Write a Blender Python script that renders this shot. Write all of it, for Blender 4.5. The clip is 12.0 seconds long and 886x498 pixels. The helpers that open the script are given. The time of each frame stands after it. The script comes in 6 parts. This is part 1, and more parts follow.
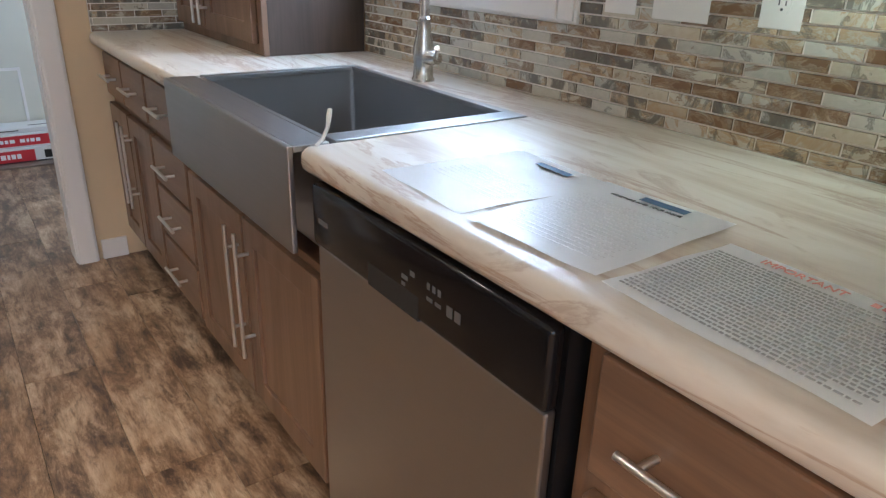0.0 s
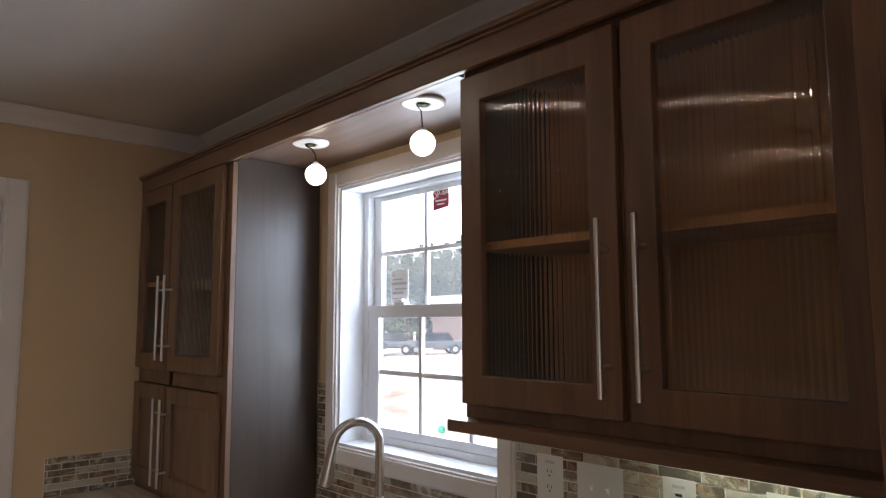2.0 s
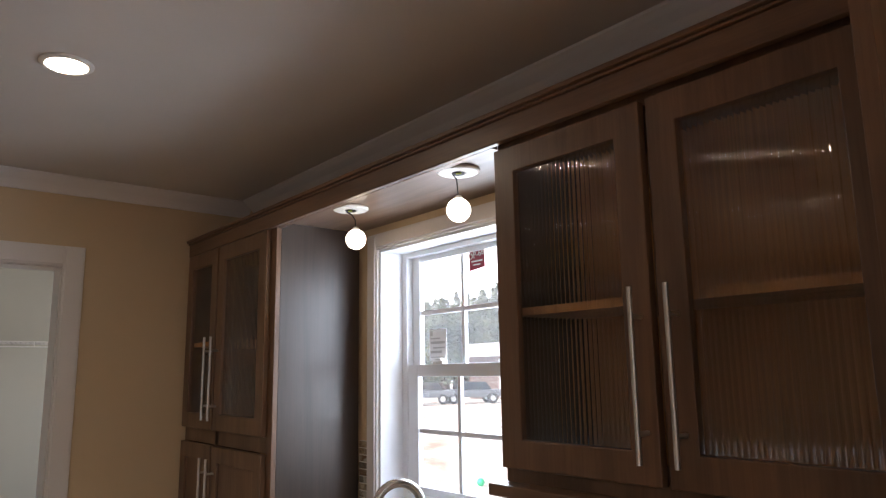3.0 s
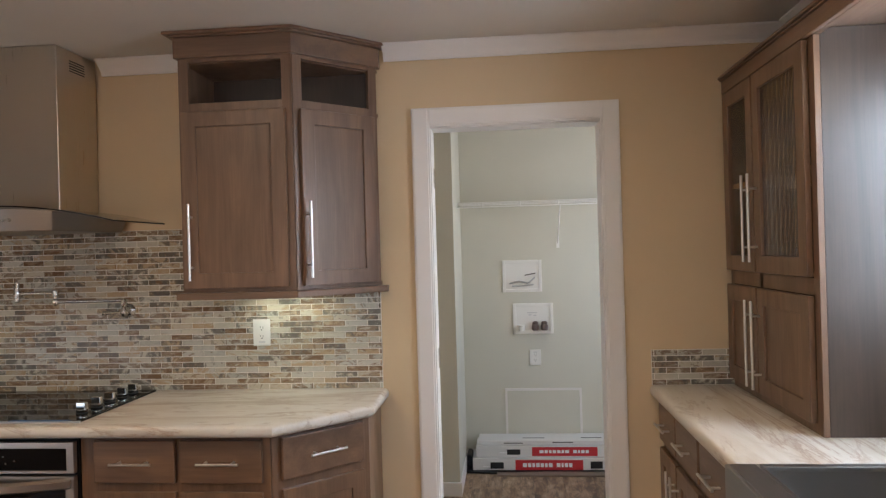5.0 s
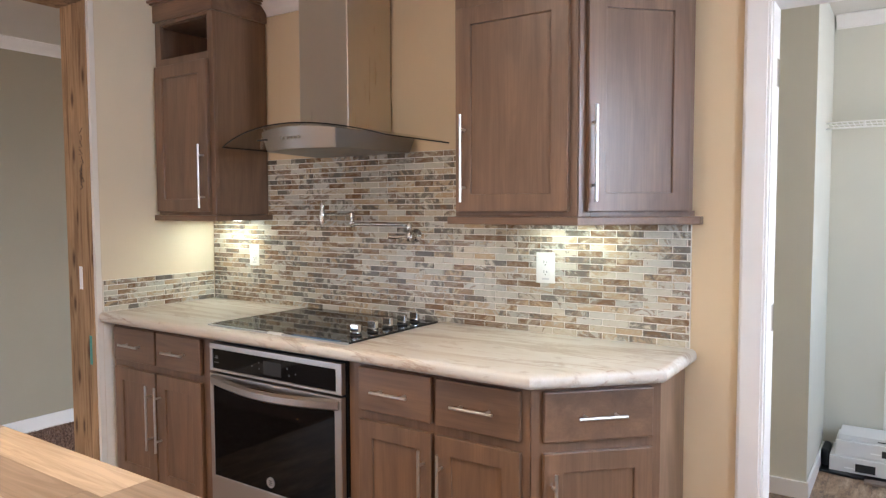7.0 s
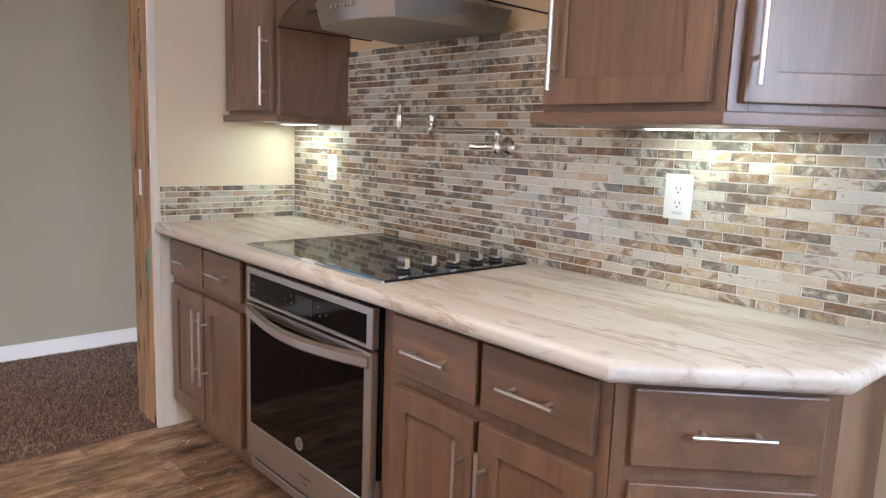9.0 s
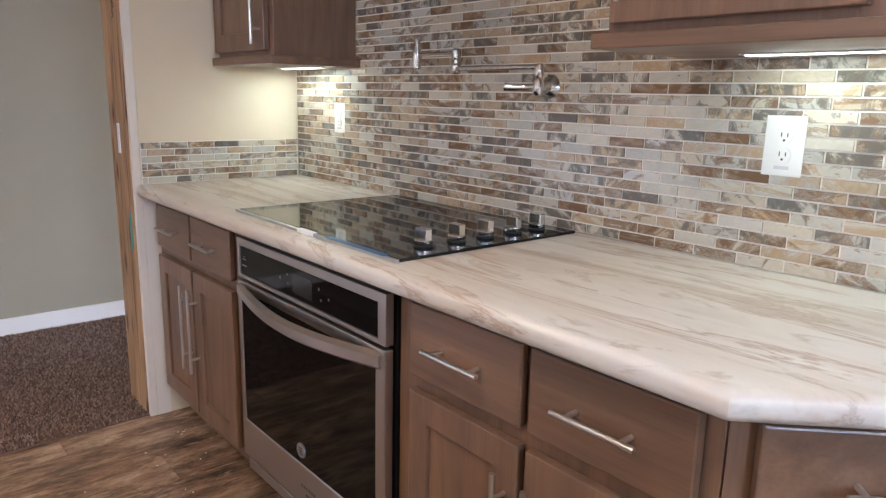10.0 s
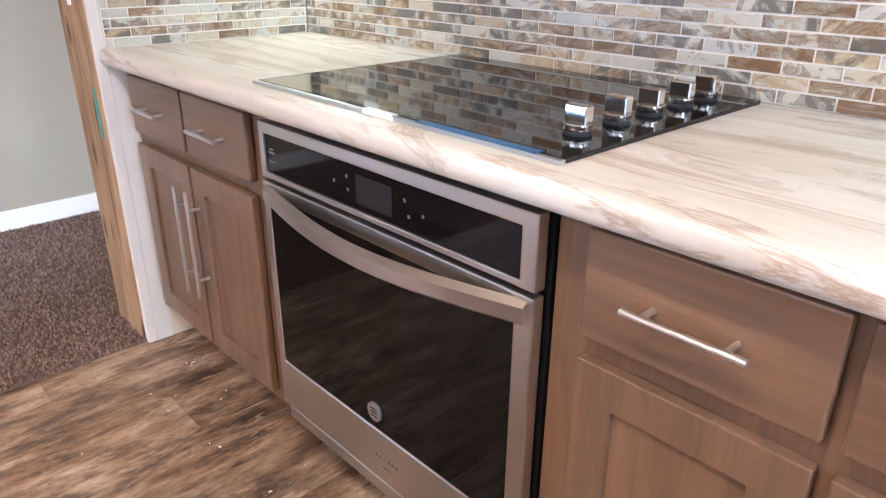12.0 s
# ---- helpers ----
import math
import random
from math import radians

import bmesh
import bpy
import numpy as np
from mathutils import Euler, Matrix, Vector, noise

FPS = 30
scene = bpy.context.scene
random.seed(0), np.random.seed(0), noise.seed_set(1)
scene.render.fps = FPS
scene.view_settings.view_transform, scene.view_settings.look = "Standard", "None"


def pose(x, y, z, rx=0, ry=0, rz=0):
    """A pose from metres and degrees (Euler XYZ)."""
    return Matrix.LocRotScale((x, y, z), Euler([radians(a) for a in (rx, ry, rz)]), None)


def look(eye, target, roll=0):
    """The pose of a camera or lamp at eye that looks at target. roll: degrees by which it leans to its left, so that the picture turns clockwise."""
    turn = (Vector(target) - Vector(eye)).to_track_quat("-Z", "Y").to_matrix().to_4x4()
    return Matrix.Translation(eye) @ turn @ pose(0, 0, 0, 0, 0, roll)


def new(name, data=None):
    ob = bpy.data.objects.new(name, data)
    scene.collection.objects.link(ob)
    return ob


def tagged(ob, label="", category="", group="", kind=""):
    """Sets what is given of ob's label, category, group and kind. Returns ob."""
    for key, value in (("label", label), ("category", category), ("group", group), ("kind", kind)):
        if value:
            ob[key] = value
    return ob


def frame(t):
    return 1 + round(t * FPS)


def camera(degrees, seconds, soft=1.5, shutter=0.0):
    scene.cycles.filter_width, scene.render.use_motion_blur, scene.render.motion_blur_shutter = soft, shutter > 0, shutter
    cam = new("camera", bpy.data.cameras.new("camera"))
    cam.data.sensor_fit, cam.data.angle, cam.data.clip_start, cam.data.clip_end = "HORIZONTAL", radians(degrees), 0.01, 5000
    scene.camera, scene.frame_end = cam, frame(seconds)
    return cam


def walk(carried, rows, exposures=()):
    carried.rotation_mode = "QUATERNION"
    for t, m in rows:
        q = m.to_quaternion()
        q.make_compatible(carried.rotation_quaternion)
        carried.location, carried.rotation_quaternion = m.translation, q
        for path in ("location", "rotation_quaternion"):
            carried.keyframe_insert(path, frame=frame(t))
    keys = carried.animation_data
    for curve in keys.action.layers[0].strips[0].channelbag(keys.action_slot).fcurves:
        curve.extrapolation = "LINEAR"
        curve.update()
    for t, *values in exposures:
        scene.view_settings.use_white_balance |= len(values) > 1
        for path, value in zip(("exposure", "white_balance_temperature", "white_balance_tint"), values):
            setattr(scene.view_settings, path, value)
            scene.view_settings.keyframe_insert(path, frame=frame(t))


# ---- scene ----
cam = camera(64.9, 12.0, soft=1.3)
PATH = [
    (0, (-1.198, -2.992, 1.236), (-0.122, -1.501, 0.449), 1.9),
    (0.5, (-1.264, -3.007, 1.339), (-0.094, -1.449, 0.887), 2.5),
    (1, (-1.351, -3.027, 1.425), (-0.066, -1.511, 1.2), 2.4),
    (1.5, (-1.399, -3.076, 1.519), (-0.063, -1.588, 1.553), 0.3),
    (2, (-1.435, -3.11, 1.585), (-0.094, -1.641, 1.797), -0.2),
    (2.5, (-1.477, -3.146, 1.625), (-0.15, -1.689, 1.966), -0.6),
    (2.7, (-1.49, -3.155, 1.63), (-0.175, -1.694, 2.0), -0.8),
    (4.3, (-1.348, -3.129, 1.543), (-1.036, -1.155, 1.612), -0.8),
    (4.5, (-1.329, -3.1, 1.547), (-1.205, -1.104, 1.59), -0.2),
    (5, (-1.317, -3.075, 1.522), (-1.496, -1.083, 1.525), -1.6),
    (5.5, (-1.323, -2.959, 1.486), (-1.74, -1.004, 1.434), -0.2),
    (6, (-1.342, -2.798, 1.465), (-2.067, -0.936, 1.386), -0.4),
    (6.5, (-1.318, -2.632, 1.449), (-2.243, -0.862, 1.337), -0.2),
    (7, (-1.243, -2.468, 1.406), (-2.362, -0.814, 1.288), -0.2),
    (7.2, (-1.258, -2.434, 1.404), (-2.381, -0.787, 1.234), -1.0),
    (8.8, (-1.451, -1.777, 1.293), (-2.87, -0.401, 0.99), 0.7),
    (9, (-1.465, -1.701, 1.294), (-2.935, -0.379, 0.989), 2.1),
    (9.5, (-1.58, -1.554, 1.276), (-3.116, -0.33, 0.9), 1.3),
    (10, (-1.789, -1.441, 1.256), (-3.277, -0.176, 0.826), 1.3),
    (10.5, (-1.944, -1.379, 1.186), (-3.377, -0.127, 0.571), 3.1),
    (11, (-2.126, -1.289, 1.146), (-3.555, -0.075, 0.449), 2.2),
    (11.5, (-2.274, -1.263, 1.135), (-3.701, -0.081, 0.382), 2.2),
    (12, (-2.396, -1.305, 1.169), (-3.733, -0.047, 0.376), 0.4),
]
walk(cam, [(t, look(eye, target, roll)) for t, eye, target, roll in PATH],
     [(0, 1.9, 5150, 8), (0.5, 1.73, 5450, 11), (1.0, 1.2, 5650, 12), (1.5, 0.70, 5930, 15), (2.0, 0.63, 6080, 15), (2.5, 0.64, 6300, 16), (2.7, 0.65, 6300, 16), (4.3, 0.83, 6400, 12), (5.0, 1.6, 6100, 12), (5.5, 1.9, 5900, 12),
      (6.5, 2.25, 5750, 12), (7.0, 2.4, 5650, 12), (9.0, 2.4, 5500, 14), (10.0, 2.3, 5350, 15), (10.5, 2.4, 5250, 16), (11.0, 2.83, 5230, 17), (12.0, 3.17, 5100, 14)])

# ---- world and large lights ----
world = bpy.data.worlds.new("sky")
scene.world = world
world.use_nodes = True
wn = world.node_tree.nodes
sky = wn.new("ShaderNodeTexSky")
sky.sky_type = "NISHITA"
sky.sun_disc = False
sky.sun_elevation, sky.sun_rotation = radians(42), radians(-100)
sky.air_density, sky.dust_density = 1.0, 6.0
wn["Background"].inputs["Strength"].default_value = 0.15
world.node_tree.links.new(sky.outputs["Color"], wn["Background"].inputs["Color"])


def lamp(name, kind, energy, color, m, size=0.1, size_y=None, beam=130):
    d = bpy.data.lights.new(name, kind)
    d.energy, d.color = energy, color
    if kind == "AREA":
        d.size = size
        if size_y:
            d.shape, d.size_y = "RECTANGLE", size_y
        else:
            d.shape, d.spread = "DISK", radians(beam)
    elif kind == "SUN":
        d.angle = size
    else:
        d.shadow_soft_size = size
    ob = new(name, d)
    ob.matrix_world = m
    return ob


WARM, COOL, LED = (1.0, 0.68, 0.36), (0.84, 0.92, 1.0), (0.95, 1.0, 0.74)
lamp("sun", "SUN", 5.0, (1.0, 0.96, 0.9), look((-20, 4, 18), (0, 0, 0)), radians(3))
# daylight through the windows of the living side and of the laundry
lamp("daylight_rear", "AREA", 5.0, COOL, look((-2.4, -5.96, 1.5), (-2.4, 0, 1.0)), 3.0, 1.5)
# west lamp is an added fill for floor and low fronts, no window there
lamp("fill_west", "AREA", 4, COOL, look((-5.74, -3.2, 0.55), (-2.5, -1.1, 0.3)), 2.0, 0.9)
lamp("daylight_sink", "AREA", 15, (0.80, 0.90, 1.0), look((0.30, -1.38, 1.75), (-2.0, -1.1, 1.15)), 0.75, 0.85)
lamp("daylight_laundry", "AREA", 4.2, COOL, look((0.15, 1.0, 1.5), (-2, 1.0, 1.4)), 0.9, 1.2)

# ---- materials ----
MATS = {}


def mat(name, color=(0.5, 0.5, 0.5), rough=0.5, metal=0.0, **kw):
    m = bpy.data.materials.new(name)
    m.use_nodes = True
    b = m.node_tree.nodes["Principled BSDF"]
    b.inputs["Base Color"].default_value = (*color, 1)
    b.inputs["Roughness"].default_value = rough
    b.inputs["Metallic"].default_value = metal
    for k, v in kw.items():
        b.inputs[k.replace("_", " ")].default_value = v
    MATS[name] = m
    return m


def nodes(m):
    t = m.node_tree
    return t, t.nodes, t.links, t.nodes["Principled BSDF"]


def tex(n, l, scale=(1, 1, 1), offset=None, source="Object"):
    c = n.new("ShaderNodeTexCoord")
    mp = n.new("ShaderNodeMapping")
    mp.inputs["Scale"].default_value = scale
    l.new(c.outputs[source], mp.inputs["Vector"])
    if offset:
        l.new(offset, mp.inputs["Location"])
    return mp.outputs["Vector"]


def noise_tex(n, l, vec, scale, detail=4, rough=0.55, distort=0.0):
    x = n.new("ShaderNodeTexNoise")
    x.inputs["Scale"].default_value = scale
    x.inputs["Detail"].default_value = detail
    x.inputs["Roughness"].default_value = rough
    x.inputs["Distortion"].default_value = distort
    l.new(vec, x.inputs["Vector"])
    return x.outputs["Fac"]


def ramp(n, l, fac, stops, interp="LINEAR"):
    r = n.new("ShaderNodeValToRGB")
    r.color_ramp.interpolation = interp
    e = r.color_ramp.elements
    while len(e) < len(stops):
        e.new(0.5)
    for el, (p, c) in zip(e, stops):
        el.position = p
        el.color = (*c, 1) if len(c) == 3 else c
    l.new(fac, r.inputs["Fac"])
    return r.outputs["Color"]


def mix(n, l, fac, a, b, mode="MIX"):
    x = n.new("ShaderNodeMix")
    x.data_type, x.blend_type = "RGBA", mode
    for k, v in ((0, fac), (6, a), (7, b)):
        if isinstance(v, (int, float)):
            x.inputs[k].default_value = v
        elif isinstance(v, tuple):
            x.inputs[k].default_value = (*v, 1)
        else:
            l.new(v, x.inputs[k])
    return x.outputs[2]


def bump(n, l, b, height, strength=0.2, dist=0.002):
    x = n.new("ShaderNodeBump")
    x.inputs["Strength"].default_value = strength
    x.inputs["Distance"].default_value = dist
    l.new(height, x.inputs["Height"])
    l.new(x.outputs["Normal"], b.inputs["Normal"])


def random_offset(n, l, island=False):
    o = n.new("ShaderNodeNewGeometry" if island else "ShaderNodeObjectInfo")
    r = o.outputs["Random Per Island" if island else "Random"]
    mu = n.new("ShaderNodeMath")
    mu.operation = "MULTIPLY"
    mu.inputs[1].default_value = 37.0
    l.new(r, mu.inputs[0])
    return r, mu.outputs[0]


def wood(name, axis, dark, light, rough=0.42):
    """Stained timber with its grain along one axis."""
    m = mat(name, light, rough)
    t, n, l, b = nodes(m)
    r, off = random_offset(n, l)
    s = {"x": (1.3, 10, 10), "y": (10, 1.3, 10), "z": (10, 10, 1.3)}[axis]
    s2 = {"x": (4, 160, 160), "y": (160, 4, 160), "z": (160, 160, 4)}[axis]
    s3 = {"x": (0.6, 5, 5), "y": (5, 0.6, 5), "z": (5, 5, 0.6)}[axis]
    grain = noise_tex(n, l, tex(n, l, s, off), 1.0, 5, 0.6, 1.4)
    fine = noise_tex(n, l, tex(n, l, s2, off), 1.0, 3, 0.7)
    broad = noise_tex(n, l, tex(n, l, s3, off), 1.0, 2, 0.5, 0.8)
    c = ramp(n, l, grain, [(0.32, tuple(v * 0.92 for v in dark)), (0.46, tuple((p + q) / 2 for p, q in zip(dark, light))), (0.60, tuple(v * 1.08 for v in light))])
    c2 = mix(n, l, 0.46, c, ramp(n, l, broad, [(0.3, tuple(v * 0.72 for v in light)), (0.7, tuple(min(1, v * 1.2) for v in light))]))
    c3 = mix(n, l, 0.28, c2, ramp(n, l, fine, [(0.35, (0.45, 0.45, 0.45)), (0.6, (1, 1, 1))]), "MULTIPLY")
    l.new(c3, b.inputs["Base Color"])
    l.new(ramp(n, l, grain, [(0.2, (rough + 0.1,) * 3), (0.8, (rough - 0.06,) * 3)]), b.inputs["Roughness"])
    b.inputs["Coat Weight"].default_value = 0.34
    b.inputs["Coat Roughness"].default_value = 0.28
    bump(n, l, b, fine, 0.12, 0.001)
    return m


DK, LT = (0.112, 0.063, 0.037), (0.203, 0.116, 0.067)
wood("wood_upright", "z", DK, LT)
wood("wood_along_x", "x", DK, LT)
wood("wood_along_y", "y", DK, LT)
# darker wood for side panels; on cubby backs it paints in the shade
wood("wood_side_and_shade", "z", (0.034, 0.022, 0.016), (0.062, 0.042, 0.031), 0.36)
# inner wood lightened towards orange, painting in the cabinets' warm glow
wood("wood_inside_lit", "z", (0.42, 0.22, 0.085), (0.62, 0.35, 0.145), 0.5)


def knotty(m):
    """Dark knots and weather streaks over raw timber."""
    t, n, l, b = nodes(m)
    b.inputs["Coat Weight"].default_value = 0.0
    old = b.inputs["Base Color"].links[0].from_socket
    vo = n.new("ShaderNodeTexVoronoi")
    vo.inputs["Scale"].default_value = 1.0
    vo.voronoi_dimensions = "2D"
    sp, cb = n.new("ShaderNodeSeparateXYZ"), n.new("ShaderNodeCombineXYZ")
    l.new(tex(n, l, (9, 9, 2.7)), sp.inputs[0])
    l.new(sp.outputs["X"], cb.inputs["X"])
    l.new(sp.outputs["Z"], cb.inputs["Y"])
    l.new(cb.outputs[0], vo.inputs["Vector"])
    streak = noise_tex(n, l, tex(n, l, (30, 30, 1.1)), 1.0, 5, 0.65, 1.2)
    c = mix(n, l, ramp(n, l, streak, [(0.50, (0, 0, 0)), (0.64, (0.8, 0.8, 0.8))]), old, (0.13, 0.06, 0.022))
    c = mix(n, l, ramp(n, l, vo.outputs["Distance"], [(0.05, (0.9, 0.9, 0.9)), (0.11, (0.35, 0.35, 0.35)), (0.17, (0, 0, 0))]), c, (0.07, 0.03, 0.012))
    l.new(c, b.inputs["Base Color"])


knotty(wood("raw_pine", "z", (0.21, 0.118, 0.055), (0.46, 0.29, 0.15), 0.7))


def stone(name, axis):
    """Laminate worktop with pale cream ground and tan streaks along one axis."""
    m = mat(name, (0.7, 0.62, 0.53), 0.36, Specular_IOR_Level=0.45)
    t, n, l, b = nodes(m)
    s = (0.36, 3.4, 3.4) if axis == "x" else (3.4, 0.36, 3.4)
    v = tex(n, l, s)
    broad = noise_tex(n, l, v, 1.5, 6, 0.62, 0.9)
    vein = noise_tex(n, l, v, 2.2, 9, 0.66, 1.0)
    fine = noise_tex(n, l, tex(n, l, (9, 60, 60) if axis == "x" else (60, 9, 60)), 1.0, 4, 0.6)
    c = ramp(n, l, broad, [(0.28, (0.37, 0.285, 0.21)), (0.38, (0.52, 0.45, 0.365)), (0.47, (0.62, 0.57, 0.495)), (0.60, (0.675, 0.645, 0.585)), (0.74, (0.52, 0.475, 0.40))])
    c2 = mix(n, l, ramp(n, l, vein, [(0.545, (0, 0, 0)), (0.570, (0.75, 0.75, 0.75)), (0.59, (0.2, 0.2, 0.2)), (0.68, (0, 0, 0))]), c, (0.34, 0.22, 0.14))
    curl = noise_tex(n, l, tex(n, l, (2.4, 7, 7) if axis == "x" else (7, 2.4, 7)), 1.0, 7, 0.62, 2.2)
    c2 = mix(n, l, ramp(n, l, curl, [(0.56, (0, 0, 0)), (0.625, (0.6, 0.6, 0.6)), (0.655, (0.15, 0.15, 0.15)), (0.70, (0.6, 0.6, 0.6))]), c2, (0.36, 0.27, 0.20))
    c3 = mix(n, l, ramp(n, l, fine, [(0.55, (0, 0, 0)), (0.76, (0.28, 0.28, 0.28))]), c2, (0.45, 0.34, 0.25))
    l.new(c3, b.inputs["Base Color"])
    bump(n, l, b, fine, 0.03, 0.001)
    return m


stone("counter_along_x", "x")
stone("counter_along_y", "y")


def paint(name, color, rough=0.75, peel=0.25):
    m = mat(name, color, rough)
    t, n, l, b = nodes(m)
    v = tex(n, l)
    big = noise_tex(n, l, v, 1.3, 3)
    small = noise_tex(n, l, v, 240, 3, 0.6)
    l.new(ramp(n, l, big, [(0.3, tuple(c * 0.95 for c in color)), (0.7, tuple(min(1, c * 1.03) for c in color))]), b.inputs["Base Color"])
    bump(n, l, b, small, peel, 0.0015)
    return m


paint("wall_paint", (0.66, 0.51, 0.325))
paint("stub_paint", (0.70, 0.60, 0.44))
paint("laundry_paint", (0.62, 0.605, 0.52))
# tan wall paint darkened and greyed to hold the room's dim, cool light
paint("room_paint_dimmed", (0.325, 0.29, 0.215))
paint("ceiling_paint", (0.67, 0.63, 0.57), 0.85, 0.6)
paint("white_trim", (0.80, 0.77, 0.74), 0.4, 0.04)
paint("drywall_edge", (0.75, 0.70, 0.63), 0.9, 0.8)
paint("vinyl_white", (0.83, 0.85, 0.87), 0.35, 0.02)
mat("white_plastic", (0.82, 0.81, 0.77), 0.3)
mat("dark_slot", (0.02, 0.02, 0.02), 0.6)
mat("grout", (0.80, 0.76, 0.68), 0.9)
mat("black_plastic", (0.008, 0.008, 0.009), 0.34, Specular_IOR_Level=0.3)
mat("black_gloss", (0.006, 0.006, 0.007), 0.16, Specular_IOR_Level=0.35)
mat("black_glass", (0.004, 0.004, 0.005), 0.045, Specular_IOR_Level=0.4)
mat("oven_glass", (0.003, 0.003, 0.0035), 0.05, Specular_IOR_Level=0.24)
mat("display", (0.02, 0.022, 0.026), 0.12)
mat("pale_mark", (0.11, 0.11, 0.11), 0.5)
mat("chrome", (0.78, 0.77, 0.75), 0.10, 1.0)
mat("rubber", (0.02, 0.02, 0.02), 0.7)
mat("blue_tape", (0.035, 0.13, 0.30), 0.4)
mat("paper", (0.93, 0.93, 0.93), 0.30)
mat("ink_grey", (0.60, 0.595, 0.59), 0.7)
mat("ink_glare", (0.75, 0.745, 0.74), 0.34)
mat("ink_dark", (0.33, 0.325, 0.32), 0.42)
mat("ink_red", (0.72, 0.30, 0.25), 0.7)
mat("ink_navy", (0.03, 0.08, 0.17), 0.6)
mat("sticker_red", (0.35, 0.03, 0.06), 0.5)
mat("box_white", (0.74, 0.74, 0.73), 0.5)
mat("box_red", (0.55, 0.03, 0.04), 0.5)
mat("bare_metal", (0.55, 0.56, 0.58), 0.35, 1.0)
mat("yellow_wire", (0.45, 0.55, 0.08), 0.5)
mat("black_wire", (0.02, 0.02, 0.02), 0.5)
mat("brass", (0.6, 0.42, 0.18), 0.3, 1.0)
mat("blue_valve", (0.05, 0.12, 0.4), 0.4)
mat("green_tape", (0.10, 0.34, 0.28), 0.6)
mat("green_marker", (0.03, 0.45, 0.2), 0.5)
mat("vehicle_paint", (0.12, 0.13, 0.15), 0.3)
mat("siding", (0.75, 0.76, 0.78), 0.6)
mat("shed_dark", (0.14, 0.10, 0.09), 0.7)
mat("bark", (0.09, 0.065, 0.05), 0.9)


def brushed(name, color, rough, axis):
    m = mat(name, color, rough, 1.0)
    t, n, l, b = nodes(m)
    s = {"x": (3, 400, 400), "y": (400, 3, 400), "z": (400, 400, 3)}[axis]
    f = noise_tex(n, l, tex(n, l, s), 1.0, 3, 0.7)
    g = noise_tex(n, l, tex(n, l), 5, 3)
    l.new(ramp(n, l, mix(n, l, 0.4, f, g), [(0.3, (rough + 0.07,) * 3), (0.7, (rough - 0.05,) * 3)]), b.inputs["Roughness"])
    bump(n, l, b, f, 0.015, 0.0003)
    return m


brushed("steel_x", (0.52, 0.475, 0.43), 0.34, "x")
brushed("hood_steel", (0.36, 0.32, 0.28), 0.42, "x")
brushed("steel_y", (0.41, 0.405, 0.40), 0.34, "y")
brushed("steel_z", (0.62, 0.57, 0.50), 0.30, "z")
mat("nickel", (0.66, 0.63, 0.59), 0.27, 1.0)
mat("pull_nickel", (0.78, 0.76, 0.73), 0.34, 1.0)


def emit(name, color, strength):
    m = mat(name, color, 0.5)
    b = m.node_tree.nodes["Principled BSDF"]
    b.inputs["Emission Color"].default_value = (*color, 1)
    b.inputs["Emission Strength"].default_value = strength
    return m


emit("bulb_glow", (1.0, 0.90, 0.72), 4)
emit("can_glow", (1.0, 0.84, 0.62), 50)
emit("led_glow", (0.98, 1.0, 0.82), 2.5)
emit("hazy_sky", (0.90, 0.95, 1.0), 1.6)


